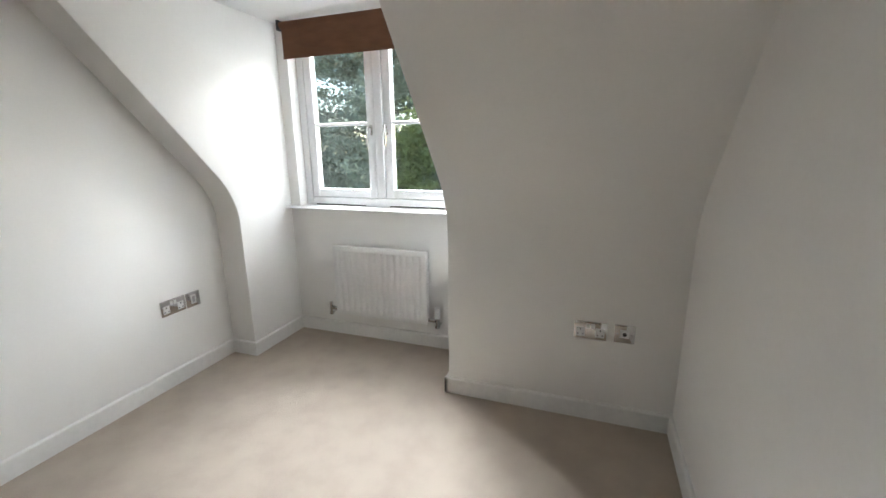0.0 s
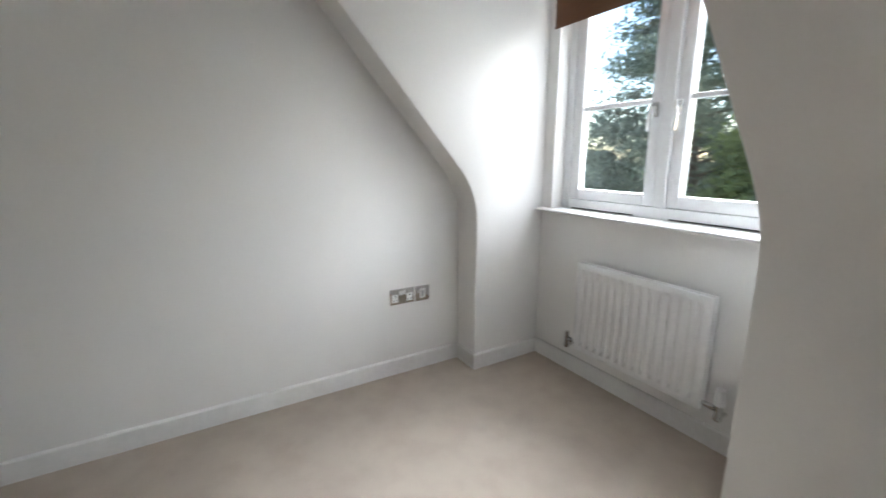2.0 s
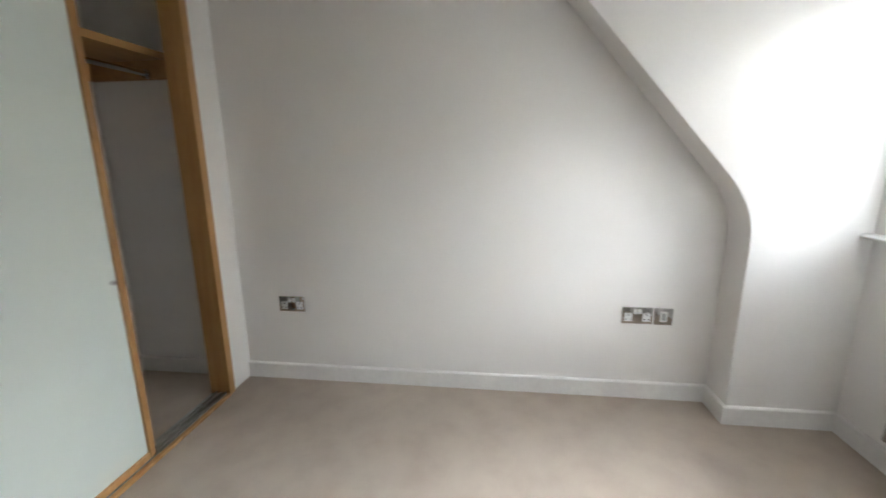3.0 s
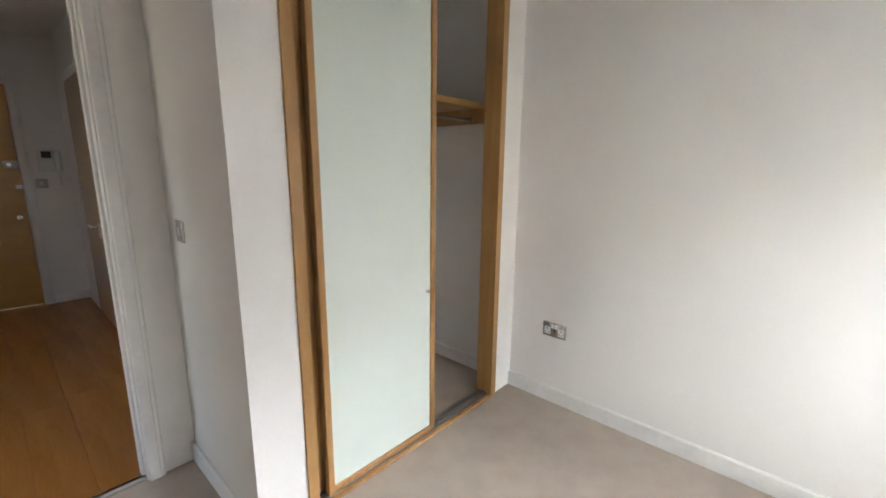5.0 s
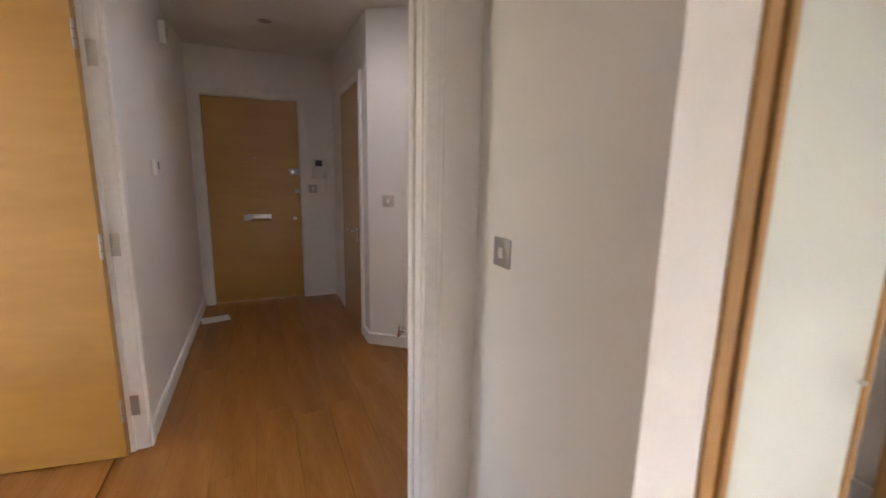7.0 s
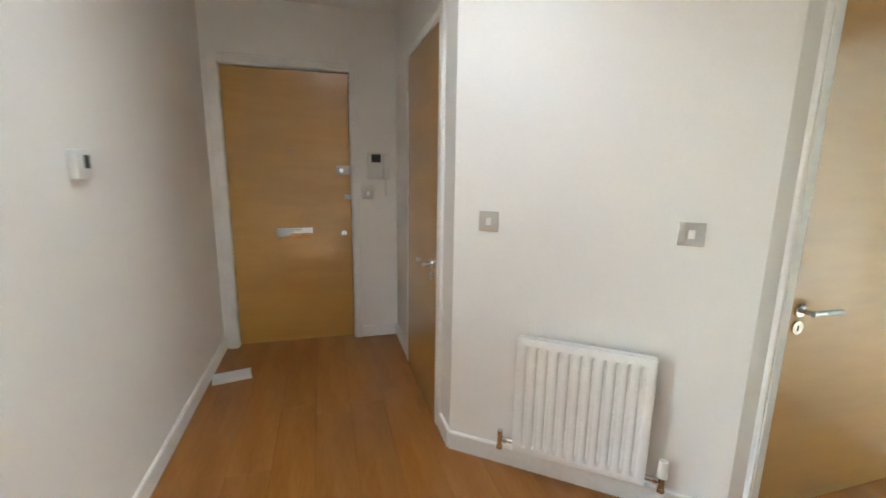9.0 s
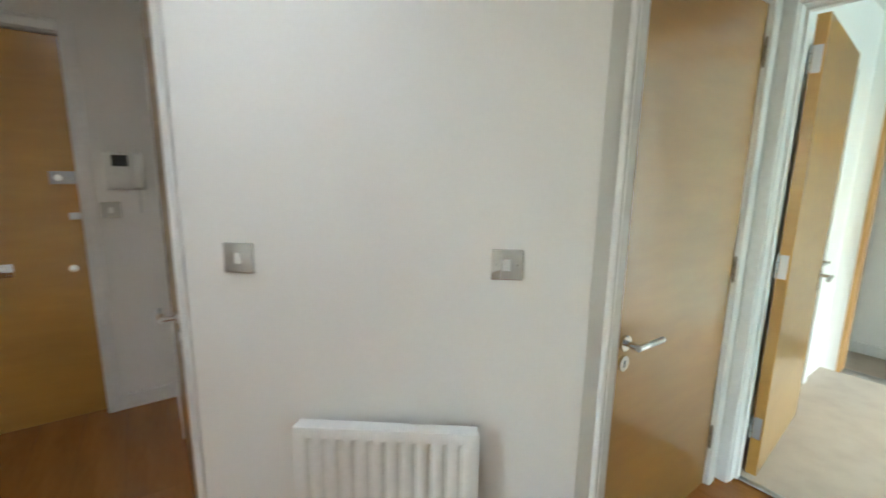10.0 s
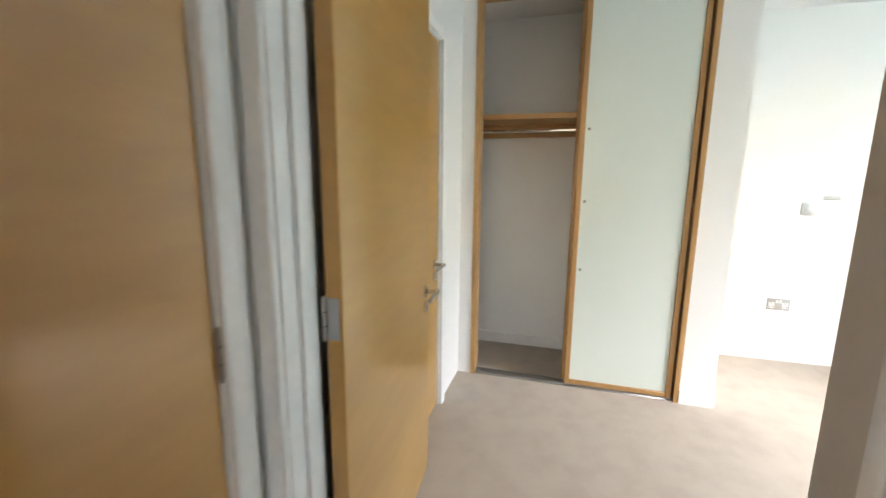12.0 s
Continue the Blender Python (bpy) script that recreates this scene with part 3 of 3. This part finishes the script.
# ---- radiators ----
def radiator(m, width, z0, z1, flutes, label, knob_side):
    """Panel radiator; x runs along the wall, the front looks along -y, the wall is at y = 0."""
    r = thing("radiator", m, label, "radiator")
    front, h = -0.088, z1 - z0
    pitch = (width - 0.05) / flutes
    pts = [(0.0, front + 0.019), (0.0, front + 0.003), (0.004, front), (0.025, front)]
    for i in range(flutes):
        x = 0.025 + i * pitch
        pts += [(x + pitch * 0.16, front), (x + pitch * 0.30, front + 0.005), (x + pitch * 0.40, front + 0.0125), (x + pitch * 0.60, front + 0.0125), (x + pitch * 0.70, front + 0.005), (x + pitch * 0.84, front)]
    pts += [(width - 0.025, front), (width - 0.004, front), (width, front + 0.003), (width, front + 0.019)]
    bm = B()
    rows = []
    for z, k in ((z0, 0), (z0 + 0.012, 0), (z0 + 0.030, 0), (z0 + 0.045, 1), (z1 - 0.045, 1), (z1 - 0.030, 0), (z1 - 0.012, 0), (z1, 0)):
        inset = 0.004 if z in (z0, z1) else 0.0
        rows.append([bm.verts.new((x, (y if k or y > front + 0.018 or x < 0.03 or x > width - 0.03 else front) + inset, z)) for x, y in pts])
    for a, b in zip(rows, rows[1:]):
        for i in range(len(pts) - 1):
            bm.faces.new((a[i], a[i + 1], b[i + 1], b[i]))
    back = [[bm.verts.new((x, front + 0.021, z)) for x in (0.0, width)] for z in (z0, z1)]
    bm.faces.new((back[0][0], back[0][1], back[1][1], back[1][0]))
    bm.faces.new(rows[0] + [back[0][1], back[0][0]])
    bm.faces.new(rows[-1] + [back[1][1], back[1][0]])
    bmesh.ops.recalc_face_normals(bm, faces=bm.faces)
    part("front_panel", bm, RAD_WHITE, r)
    part("back_panel", box(B(), 0.006, width - 0.006, -0.046, -0.034, z0, z1 - 0.006, 0.003), RAD_WHITE, r)
    for x0, x1 in ((0.002, 0.006), (width - 0.006, width - 0.002)):
        part("side_cover", box(B(), x0, x1, front + 0.012, -0.036, z0 + 0.02, z1 - 0.004, 0.001), RAD_WHITE, r)
    part("top_grille", box(B(), 0.004, width - 0.004, front + 0.010, -0.036, z1 - 0.009, z1 - 0.003, 0.001), RAD_WHITE, r)
    for x in (0.12, width - 0.12):
        part("wall_bracket", box(B(), x - 0.015, x + 0.015, -0.036, 0.0, z0 + 0.05, z1 - 0.05, 0.002), RAD_WHITE, r)
    for x, s in ((0.0, -1), (width, 1)):
        vx = x + s * 0.062
        bm = B()
        rod(bm, (x, -0.06, z0 + 0.025), (x + s * 0.050, -0.06, z0 + 0.025), 0.011, 16)
        rod(bm, (x + s * 0.030, -0.06, z0 + 0.025), (x + s * 0.046, -0.06, z0 + 0.025), 0.015, 6)
        rod(bm, (vx, -0.06, z0 - 0.010), (vx, -0.06, z0 + 0.045), 0.013, 18)
        rod(bm, (vx, -0.06, z0 - 0.022), (vx, -0.06, z0 - 0.006), 0.016, 6)
        v = part("valve", bm, CHROME, r, "chrome radiator valve")
        tall = 0.068 if s == knob_side else 0.022
        cap = rod(B(), (vx, -0.06, z0 + 0.045), (vx, -0.06, z0 + 0.045 + tall), 0.019 if s == knob_side else 0.013, 20, 0.016 if s == knob_side else 0.012)
        part("valve_cap", cap, PLASTIC if s == knob_side else CHROME, v)
        part("pipe", rod(B(), (vx, -0.06, z0 - 0.014), (vx, 0.004, z0 - 0.014), 0.0075, 12), CHROME, r)
    return r


radiator(pose(0.551, 0.465, 0), 0.664, 0.185, 0.660, 14, "white enamelled panel radiator under the dormer window", 1)
DIAG = math.degrees(math.atan2(-5.07 + 4.345, 1.52 - 0.615))
u_diag = Vector((0.905, -0.725, 0)).normalized()
n_diag = Vector((0.725, 0.905, 0)).normalized()


def on_diagonal(s, z=0.0, off=0.0):
    """A pose on the slanting wall, s metres from its near end; its front looks into the hall."""
    p = Vector((0.615, -4.345, z)) + u_diag * s + n_diag * off
    return Matrix.Translation(p) @ Matrix.Rotation(math.atan2(u_diag.y, u_diag.x) + math.pi, 4, "Z")


radiator(on_diagonal(0.30 + 0.53, 0, 0.002), 0.53, 0.135, 0.665, 11, "white enamelled panel radiator on the slanting hall wall", 1)


# ---- sockets and switches ----
def face_plate(m, kind, label, category, name, mat=None, group=""):
    """Wall plate; x along the wall, front looks along -y, centre at the origin."""
    w = 0.146 if kind == "double" else 0.087
    t = thing(name, m, label, category, group)
    part("plate", box(B(), -w / 2, w / 2, -0.0065, 0.0, -0.0435, 0.0435, 0.0028, 3), mat or CHROME, t)
    f = -0.0065
    if kind == "double":
        for x in (-0.0105, 0.0105):
            part("rocker", box(B(), x - 0.0085, x + 0.0085, f - 0.0035, f, 0.010, 0.034, 0.002, 2), PLASTIC, t)
        for x in (-0.043, 0.043):
            ins = part("insert", box(B(), x - 0.019, x + 0.019, f - 0.001, f, -0.030, 0.014, 0.0005), PLASTIC, t)
            part("slot", box(B(), x - 0.0024, x + 0.0024, f - 0.0014, f - 0.0009, -0.001, 0.009), BLACK, ins)
            for d in (-0.011, 0.011):
                part("slot", box(B(), x + d - 0.0036, x + d + 0.0036, f - 0.0014, f - 0.0009, -0.0215, -0.0165), BLACK, ins)
    elif kind == "switch":
        part("rocker", box(B(), -0.011, 0.011, f - 0.004, f, -0.016, 0.016, 0.002, 2), PLASTIC, t)
    elif kind == "aerial":
        ins = part("insert", box(B(), -0.019, 0.019, f - 0.001, f, -0.019, 0.019, 0.0005), PLASTIC, t)
        part("aerial_ring", rod(B(), (0, f - 0.001, 0), (0, f - 0.006, 0), 0.0085, 18), BLACK, ins)
    elif kind == "frame":
        ins = part("insert", box(B(), -0.017, 0.017, f - 0.001, f, -0.027, 0.027, 0.0005), PLASTIC, t)
        part("shutter", box(B(), -0.009, 0.009, f - 0.002, f - 0.001, -0.018, 0.018, 0.0003), GREY_PLASTIC, ins)
    for x in (-w / 2 + 0.0135, w / 2 - 0.0135):
        part("screw", rod(B(), (x, f, 0), (x, f - 0.0012, 0), 0.003, 10), SATIN_STEEL, t)
    return t


TO_X = Matrix.Rotation(radians(90), 4, "Z")     # front looks along +x
TO_MX = Matrix.Rotation(radians(-90), 4, "Z")   # front looks along -x
TO_Y = Matrix.Rotation(radians(180), 4, "Z")    # front looks along +y
SOCK = "polished chrome double socket with white inserts"
face_plate(pose(2.184, 0.0, 0.455), "double", SOCK + " on the knee wall", "socket", "wall_socket")
face_plate(pose(2.330, 0.0, 0.457), "aerial", "polished chrome aerial outlet beside a double socket", "aerial outlet", "aerial_socket")
face_plate(pose(0, -2.177, 0.447) @ TO_X, "double", SOCK + " near the wardrobe", "socket", "wall_socket")
face_plate(pose(0, -0.365, 0.448) @ TO_X, "double", SOCK + " near the dormer", "socket", "wall_socket")
face_plate(pose(0, -0.241, 0.446) @ TO_X, "frame", "polished chrome outlet plate beside a double socket", "outlet", "data_socket")
face_plate(pose(1.617, -2.995, 1.115) @ TO_X, "switch", "brushed steel light switch beside the bedroom door", "light switch", "light_switch", SATIN_STEEL)
face_plate(on_diagonal(0.998, 1.135), "switch", "brushed steel light switch on the slanting wall", "light switch", "light_switch", SATIN_STEEL)
face_plate(on_diagonal(0.235, 1.135), "switch", "mirror-bright chrome light switch near the bathroom door", "light switch", "light_switch")
face_plate(pose(-3.33, -2.107, 1.135) @ TO_X, "switch", "brushed steel plate on the bright wall", "light switch", "light_switch", SATIN_STEEL)
bm = B()
box(bm, -0.05, 0.05, -0.012, 0.0, -0.012, 0.012, 0.003, 2)
tagged(part("cable_cover", bm, GREY_PLASTIC), "small pale grey cable cover on the bright wall", "cable cover").matrix_world = pose(-3.33, -1.985, 1.215) @ TO_X
face_plate(pose(-3.33, -2.20, 0.43) @ TO_X, "double", "brushed steel double socket on the bright wall", "socket", "wall_socket", SATIN_STEEL)


# ---- fitted wardrobes ----
def wardrobe(m, width, split, door_w, depth, label, mirror, studs, lap, reach, post=0.045, cover=True):
    """Fitted wardrobe; its front lies at y = 0, it is depth deep towards +y; x from 0 to width.
    mirror: which end stands open, 1 the end at x = 0, -1 the end at x = width."""
    w = thing("fitted_wardrobe", m, label, "wardrobe")
    top = CEIL - 0.02

    def fx(x):
        return x if mirror > 0 else width - x

    def slab(name, x0, x1, y0, y1, z0, z1, mat, parent=w, bevel=0.002, label2=""):
        a, b = sorted((fx(x0), fx(x1)))
        return part(name, box(B(), a, b, y0, y1, z0, z1, bevel, 1), mat, parent, label2)

    slab("frame_post", 0.0, post, -0.012, 0.10, 0.0, top, FRAME_WOOD)
    slab("frame_post", width - post, width, -0.012, 0.10, 0.0, top, FRAME_WOOD)
    slab("frame_head", post, width - post, -0.012, 0.10, top - 0.05, top, FRAME_WOOD)
    slab("bottom_track", post, width - post, 0.002, 0.095, 0.0, 0.008, SATIN_STEEL, w, 0.002, "brushed steel floor track")
    if cover:
        slab("track_cover", post, width - post, -0.020, 0.002, 0.0, 0.016, FRAME_WOOD, w, 0.003)
    for y in (0.017, 0.040, 0.067):
        slab("track_rail", post, width - post, y - 0.004, y + 0.004, 0.008, 0.017, SATIN_STEEL, w, 0.0)
    # shelf with its front edge, battens and the hanging rail; it runs on to the wall beside the opening
    slab("shelf", -lap, width, reach + 0.012, depth, 1.716, 1.736, SHELF_WOOD)
    slab("shelf_edge", -lap, width, reach, reach + 0.012, 1.706, 1.740, SHELF_WOOD)
    slab("shelf_batten", 0.022 - lap, width - 0.022, depth - 0.02, depth, 1.626, 1.716, SHELF_WOOD)
    for x0 in (-lap, width - 0.022):
        slab("shelf_batten", x0, x0 + 0.022, reach + 0.012, depth, 1.626, 1.716, SHELF_WOOD)
    a, b = sorted((fx(0.024 - lap), fx(width - 0.024)))
    part("hanging_rail", rod(B(), (a, 0.36, 1.652), (b, 0.36, 1.652), 0.0125, 16), CHROME, w, "chrome hanging rail")
    for x, way in ((a, 1), (b, -1)):
        part("rail_socket", rod(B(), (x - way * 0.003, 0.36, 1.652), (x + way * 0.012, 0.36, 1.652), 0.024, 16), CHROME, w)
    # two sliding doors pushed to one end
    d0 = split
    for k, (x0, x1, y) in enumerate(((d0, d0 + door_w, 0.002), (width - post - door_w - 0.034, width - post - 0.034, 0.052))):
        st, z0, z1 = 0.030, 0.020, top - 0.045
        dr = slab("sliding_door", x0 + st, x1 - st, y + 0.010, y + 0.016, z0 + 0.03, z1 - 0.03, PANEL_GLASS, w, 0.0, "pale green glass sliding door in an oak frame")
        slab("stile", x0, x0 + st, y, y + 0.030, z0, z1, FRAME_WOOD, dr, 0.003)
        slab("stile", x1 - st, x1, y, y + 0.030, z0, z1, FRAME_WOOD, dr, 0.003)
        slab("bottom_rail", x0 + st, x1 - st, y, y + 0.030, z0, z0 + 0.03, FRAME_WOOD, dr, 0.003)
        if k == 0:
            for z in studs:
                part("stud", rod(B(), (fx(x0 + st + 0.022), y + 0.012, z), (fx(x0 + st + 0.022), y - 0.004, z), 0.0085, 16), CHROME, dr, "small chrome stud")
        slab("top_rail", x0 + st, x1 - st, y, y + 0.030, z1 - 0.03, z1, FRAME_WOOD, dr, 0.003)
    return w


# bedroom wardrobe: front at y = -2.47, opens at the window-side wall
TO_BACK = Matrix.Rotation(radians(180), 4, "Z")
wardrobe(pose(1.425, -2.47, 0) @ TO_BACK, 1.255, 0.525, 0.635, 0.69, "fitted wardrobe with pale green glass sliding doors, one end open", -1, (0.785,), 0.169, 0.225)
bm = B()
box(bm, 0.0, 0.17, -2.55, -2.47, 0.0, CEIL)
setting("wall_wardrobe_pier_1", bm, PAINT, "narrow white painted strip of wall beside the wardrobe", "wall")
bm = B()
box(bm, 1.425, 1.617, -2.57, -2.47, 0.0, CEIL)
box(bm, 1.517, 1.617, -3.16, -2.57, 0.0, CEIL)
setting("wall_wardrobe_pier_2", bm, PAINT, "white painted end wall of the wardrobe", "wall")
# far wardrobe: front at x = -2.43
wardrobe(pose(-2.43, -4.31, 0) @ TO_X, 1.29, 0.625, 0.625, 0.61, "fitted wardrobe with a shelf, rail and pale glass sliding doors", 1, (0.78, 1.20, 1.62), 0.089, 0.160, 0.028, False)
setting("wall_far_pier_1", box(B(), -2.53, -2.43, -4.40, -4.31, 0.0, CEIL), PAINT, "narrow white painted strip of wall beside the far wardrobe", "wall")
bm = B()
box(bm, -2.53, -2.43, -3.02, -2.835, 0.0, CEIL)
box(bm, -3.33, -2.53, -2.935, -2.835, 0.0, CEIL)
setting("wall_far_pier_2", bm, PAINT, "white painted end wall of the far wardrobe", "wall")
setting("wall_far_wardrobe_back", box(B(), -3.33, -3.04, -4.40, -2.935, 0.0, CEIL), PAINT, "white painted back of the far wardrobe", "wall")
skirting((-3.04, -2.935), (-3.04, -4.40))
skirting((0.0, -3.16), (1.517, -3.16))
skirting((0.0, -2.55), (0.0, -3.144))

# ---- hall fixtures ----
ic = thing("intercom", pose(1.663, -6.58, 1.37) @ TO_Y, "white door-entry handset with a small dark screen", "intercom")
part("body", box(B(), -0.085, 0.085, -0.03, 0.0, -0.10, 0.10, 0.006, 2), PLASTIC, ic)
part("screen", box(B(), -0.055, 0.015, -0.033, -0.03, 0.025, 0.085, 0.001), BLACK, ic, "dark grey video screen")
hs = part("handset", box(B(), 0.030, 0.074, -0.062, -0.032, -0.095, 0.095, 0.010, 3), PLASTIC, ic)
part("handset_cord", rod(B(), (0.052, -0.03, -0.23), (0.052, -0.03, -0.09), 0.006, 10), PLASTIC, ic)
face_plate(pose(1.745, -6.58, 1.16) @ TO_Y, "switch", "grey steel switch under the intercom", "light switch", "light_switch", SATIN_STEEL)
th = thing("thermostat", pose(2.83, -4.91, 1.35) @ TO_MX, "white room thermostat with a small dark display", "thermostat")
part("body", box(B(), -0.045, 0.045, -0.026, 0.0, -0.046, 0.046, 0.005, 2), PLASTIC, th)
part("display", box(B(), 0.0, 0.030, -0.028, -0.026, -0.012, 0.030, 0.0005), BLACK, th)
al = thing("alarm_box", pose(2.83, -5.50, 2.245) @ TO_MX, "small white wall-mounted alarm sensor", "alarm")
part("body", box(B(), -0.035, 0.035, -0.045, 0.0, -0.075, 0.075, 0.010, 3), PLASTIC, al)
part("lens", box(B(), -0.020, 0.020, -0.048, -0.045, -0.02, 0.03, 0.001), GREY_PLASTIC, al)
sm = thing("smoke_alarm", pose(2.15, -5.07, CEIL), "round white smoke alarm on the hall ceiling", "smoke alarm")
part("base", rod(B(), (0, 0, -0.012), (0, 0, 0), 0.055, 32), PLASTIC, sm)
part("cover", rod(B(), (0, 0, -0.045), (0, 0, -0.012), 0.042, 32, 0.052), PLASTIC, sm)


def downlight(x, y):
    d = thing("ceiling_downlight", pose(x, y, CEIL), "recessed chrome ceiling downlight, switched off", "downlight", "hall downlights")
    bm = B()
    prof = [(0.045, 0.0), (0.045, -0.004), (0.040, -0.006), (0.030, -0.004), (0.030, 0.0)]
    rings = []
    for i in range(28):
        a = 2 * math.pi * i / 28
        rings.append([bm.verts.new((r * math.cos(a), r * math.sin(a), z)) for r, z in prof])
    for i in range(28):
        a, b = rings[i], rings[(i + 1) % 28]
        for j in range(len(prof) - 1):
            bm.faces.new((a[j], a[j + 1], b[j + 1], b[j]))
    bmesh.ops.recalc_face_normals(bm, faces=bm.faces)
    part("ring", bm, SATIN_STEEL, d)
    part("lamp", rod(B(), (0, 0, -0.002), (0, 0, -0.0005), 0.030, 24), GREY_PLASTIC, d)


downlight(2.155, -5.65)
# letters lying inside the entrance door
mail = thing("letter", pose(2.70, -6.10, 0.0, 0, 0, 12), "loose white letters lying on the hall floor", "mail")
part("sheet", box(B(), -0.12, 0.11, -0.075, 0.08, 0.0, 0.004, 0.001), PAPER, mail)
part("sheet", box(B(), -0.10, 0.10, -0.06, 0.05, 0.004, 0.007, 0.001), PAPER, mail)

# ---- outside: ground, trees ----
setting("ground", box(B(), -400, 400, 0.75, 900, -7.2, -7.0), GRASS, "green lawn far below the window", "ground")


def tree(x, y, base, height, radius, mat, seed, label, count=5200, slim=1.0, leaf=1.0):
    """Tapered trunk, limbs and a crown of many small leaf clumps with gaps."""
    rng = random.Random(seed)
    t = thing("tree", pose(x, y, base), label, "tree", "garden trees")
    bm = B()
    rod(bm, (0, 0, 0), (0.1, 0.05, height * 0.5), 0.22, 10, 0.13)
    rod(bm, (0.1, 0.05, height * 0.5), (0.0, 0.0, height * 0.96), 0.13, 8, 0.02)
    tips = []
    for i in range(90):
        z = height * (0.22 + 0.74 * i / 90)
        reach = radius * (1.0 - 0.82 * max(0.0, (z / height - 0.22) / 0.78) ** (1.1 * slim)) * rng.uniform(0.65, 1.1)
        a = i * 2.4 + rng.uniform(-0.5, 0.5)
        tip = Vector((reach * math.cos(a), reach * math.sin(a), z + reach * rng.uniform(0.05, 0.35)))
        rod(bm, (0.05, 0.02, z), tip, 0.045, 5, 0.008)
        tips.append((Vector((0.05, 0.02, z)), tip))
    part("trunk", bm, BARK, t)
    verts, faces = [], []
    for i in range(count):
        a, b = tips[rng.randrange(len(tips))]
        s = rng.uniform(0.25, 1.08)
        c = a.lerp(b, s) + Vector((rng.gauss(0, 0.22), rng.gauss(0, 0.22), rng.gauss(0, 0.17)))
        n = Vector((rng.gauss(0, 1), rng.gauss(0, 1), rng.gauss(0.6, 1))).normalized()
        e = n.orthogonal().normalized()
        e.rotate(Matrix.Rotation(rng.uniform(0, 6.28), 3, n))
        f = n.cross(e)
        l, w = leaf * rng.uniform(0.06, 0.13), leaf * rng.uniform(0.025, 0.055)
        k = len(verts)
        verts += [c - e * l, c + f * w, c + e * l - n * 0.02, c - f * w]
        faces.append((k, k + 1, k + 2, k + 3))
    me = bpy.data.meshes.new("crown")
    me.from_pydata(verts, [], faces)
    me.materials.append(mat)
    crown = new("crown", me)
    crown.parent = t
    return t


tree(-4.3, 10.0, -7.0, 13.6, 4.6, LEAF, 3, "tall green conifer-shaped tree outside the window", 70000, 1.35, 0.8)
tree(-1.9, 9.0, -7.0, 9.4, 3.0, LEAF_LIGHT, 5, "yellow-green leafy tree outside the window", 26000, 1.0, 0.8)
tree(-10.5, 15.0, -7.0, 8.0, 3.6, LEAF, 8, "lower green tree further off", 9000, 1.2, 1.3)
tree(-17.0, 21.0, -7.0, 8.6, 4.6, LEAF, 11, "green tree beyond the garden", 9000, 1.2, 1.6)
tree(-25.0, 30.0, -7.0, 8.8, 5.5, LEAF_LIGHT, 13, "green tree beyond the garden", 9000, 1.2, 2.0)

# ---- oak boards of the hall floor ----
BW = 0.19
mesh_cache = {}
rng = random.Random(4)
i = 0
x = -0.50
while x < 2.93 - 0.01:
    w = min(BW, 2.93 - x)
    y = -6.58 - rng.uniform(0.1, 1.2)
    while y < -3.20:
        y1 = min(y + 1.29, -3.20)
        a = max(y, -6.62)
        inside = y1 > a + 0.02
        # keep clear of the rooms behind the slanting and cupboard walls
        if x + w < 1.5 and inside:
            lim = -4.40 - max(0.0, (x + w / 2 - 0.60)) * 0.80 - 0.1
            a = max(a, lim)
            inside = y1 > a + 0.02
        if inside:
            key = (round(w, 3), round(y1 - a, 3))
            if key not in mesh_cache:
                mesh_cache[key] = mesh_of("board", box(B(), 0.0004, w - 0.0004, 0.0004, y1 - a - 0.0004, -0.010, 0.0, 0.0007), PLANK_WOOD)
            ob = new("board", mesh_cache[key])
            ob.parent = floor_hall
            ob.location = (x, a, 0.0)
        y = y1 if y1 > y + 0.5 else y + 1.29
    x += w
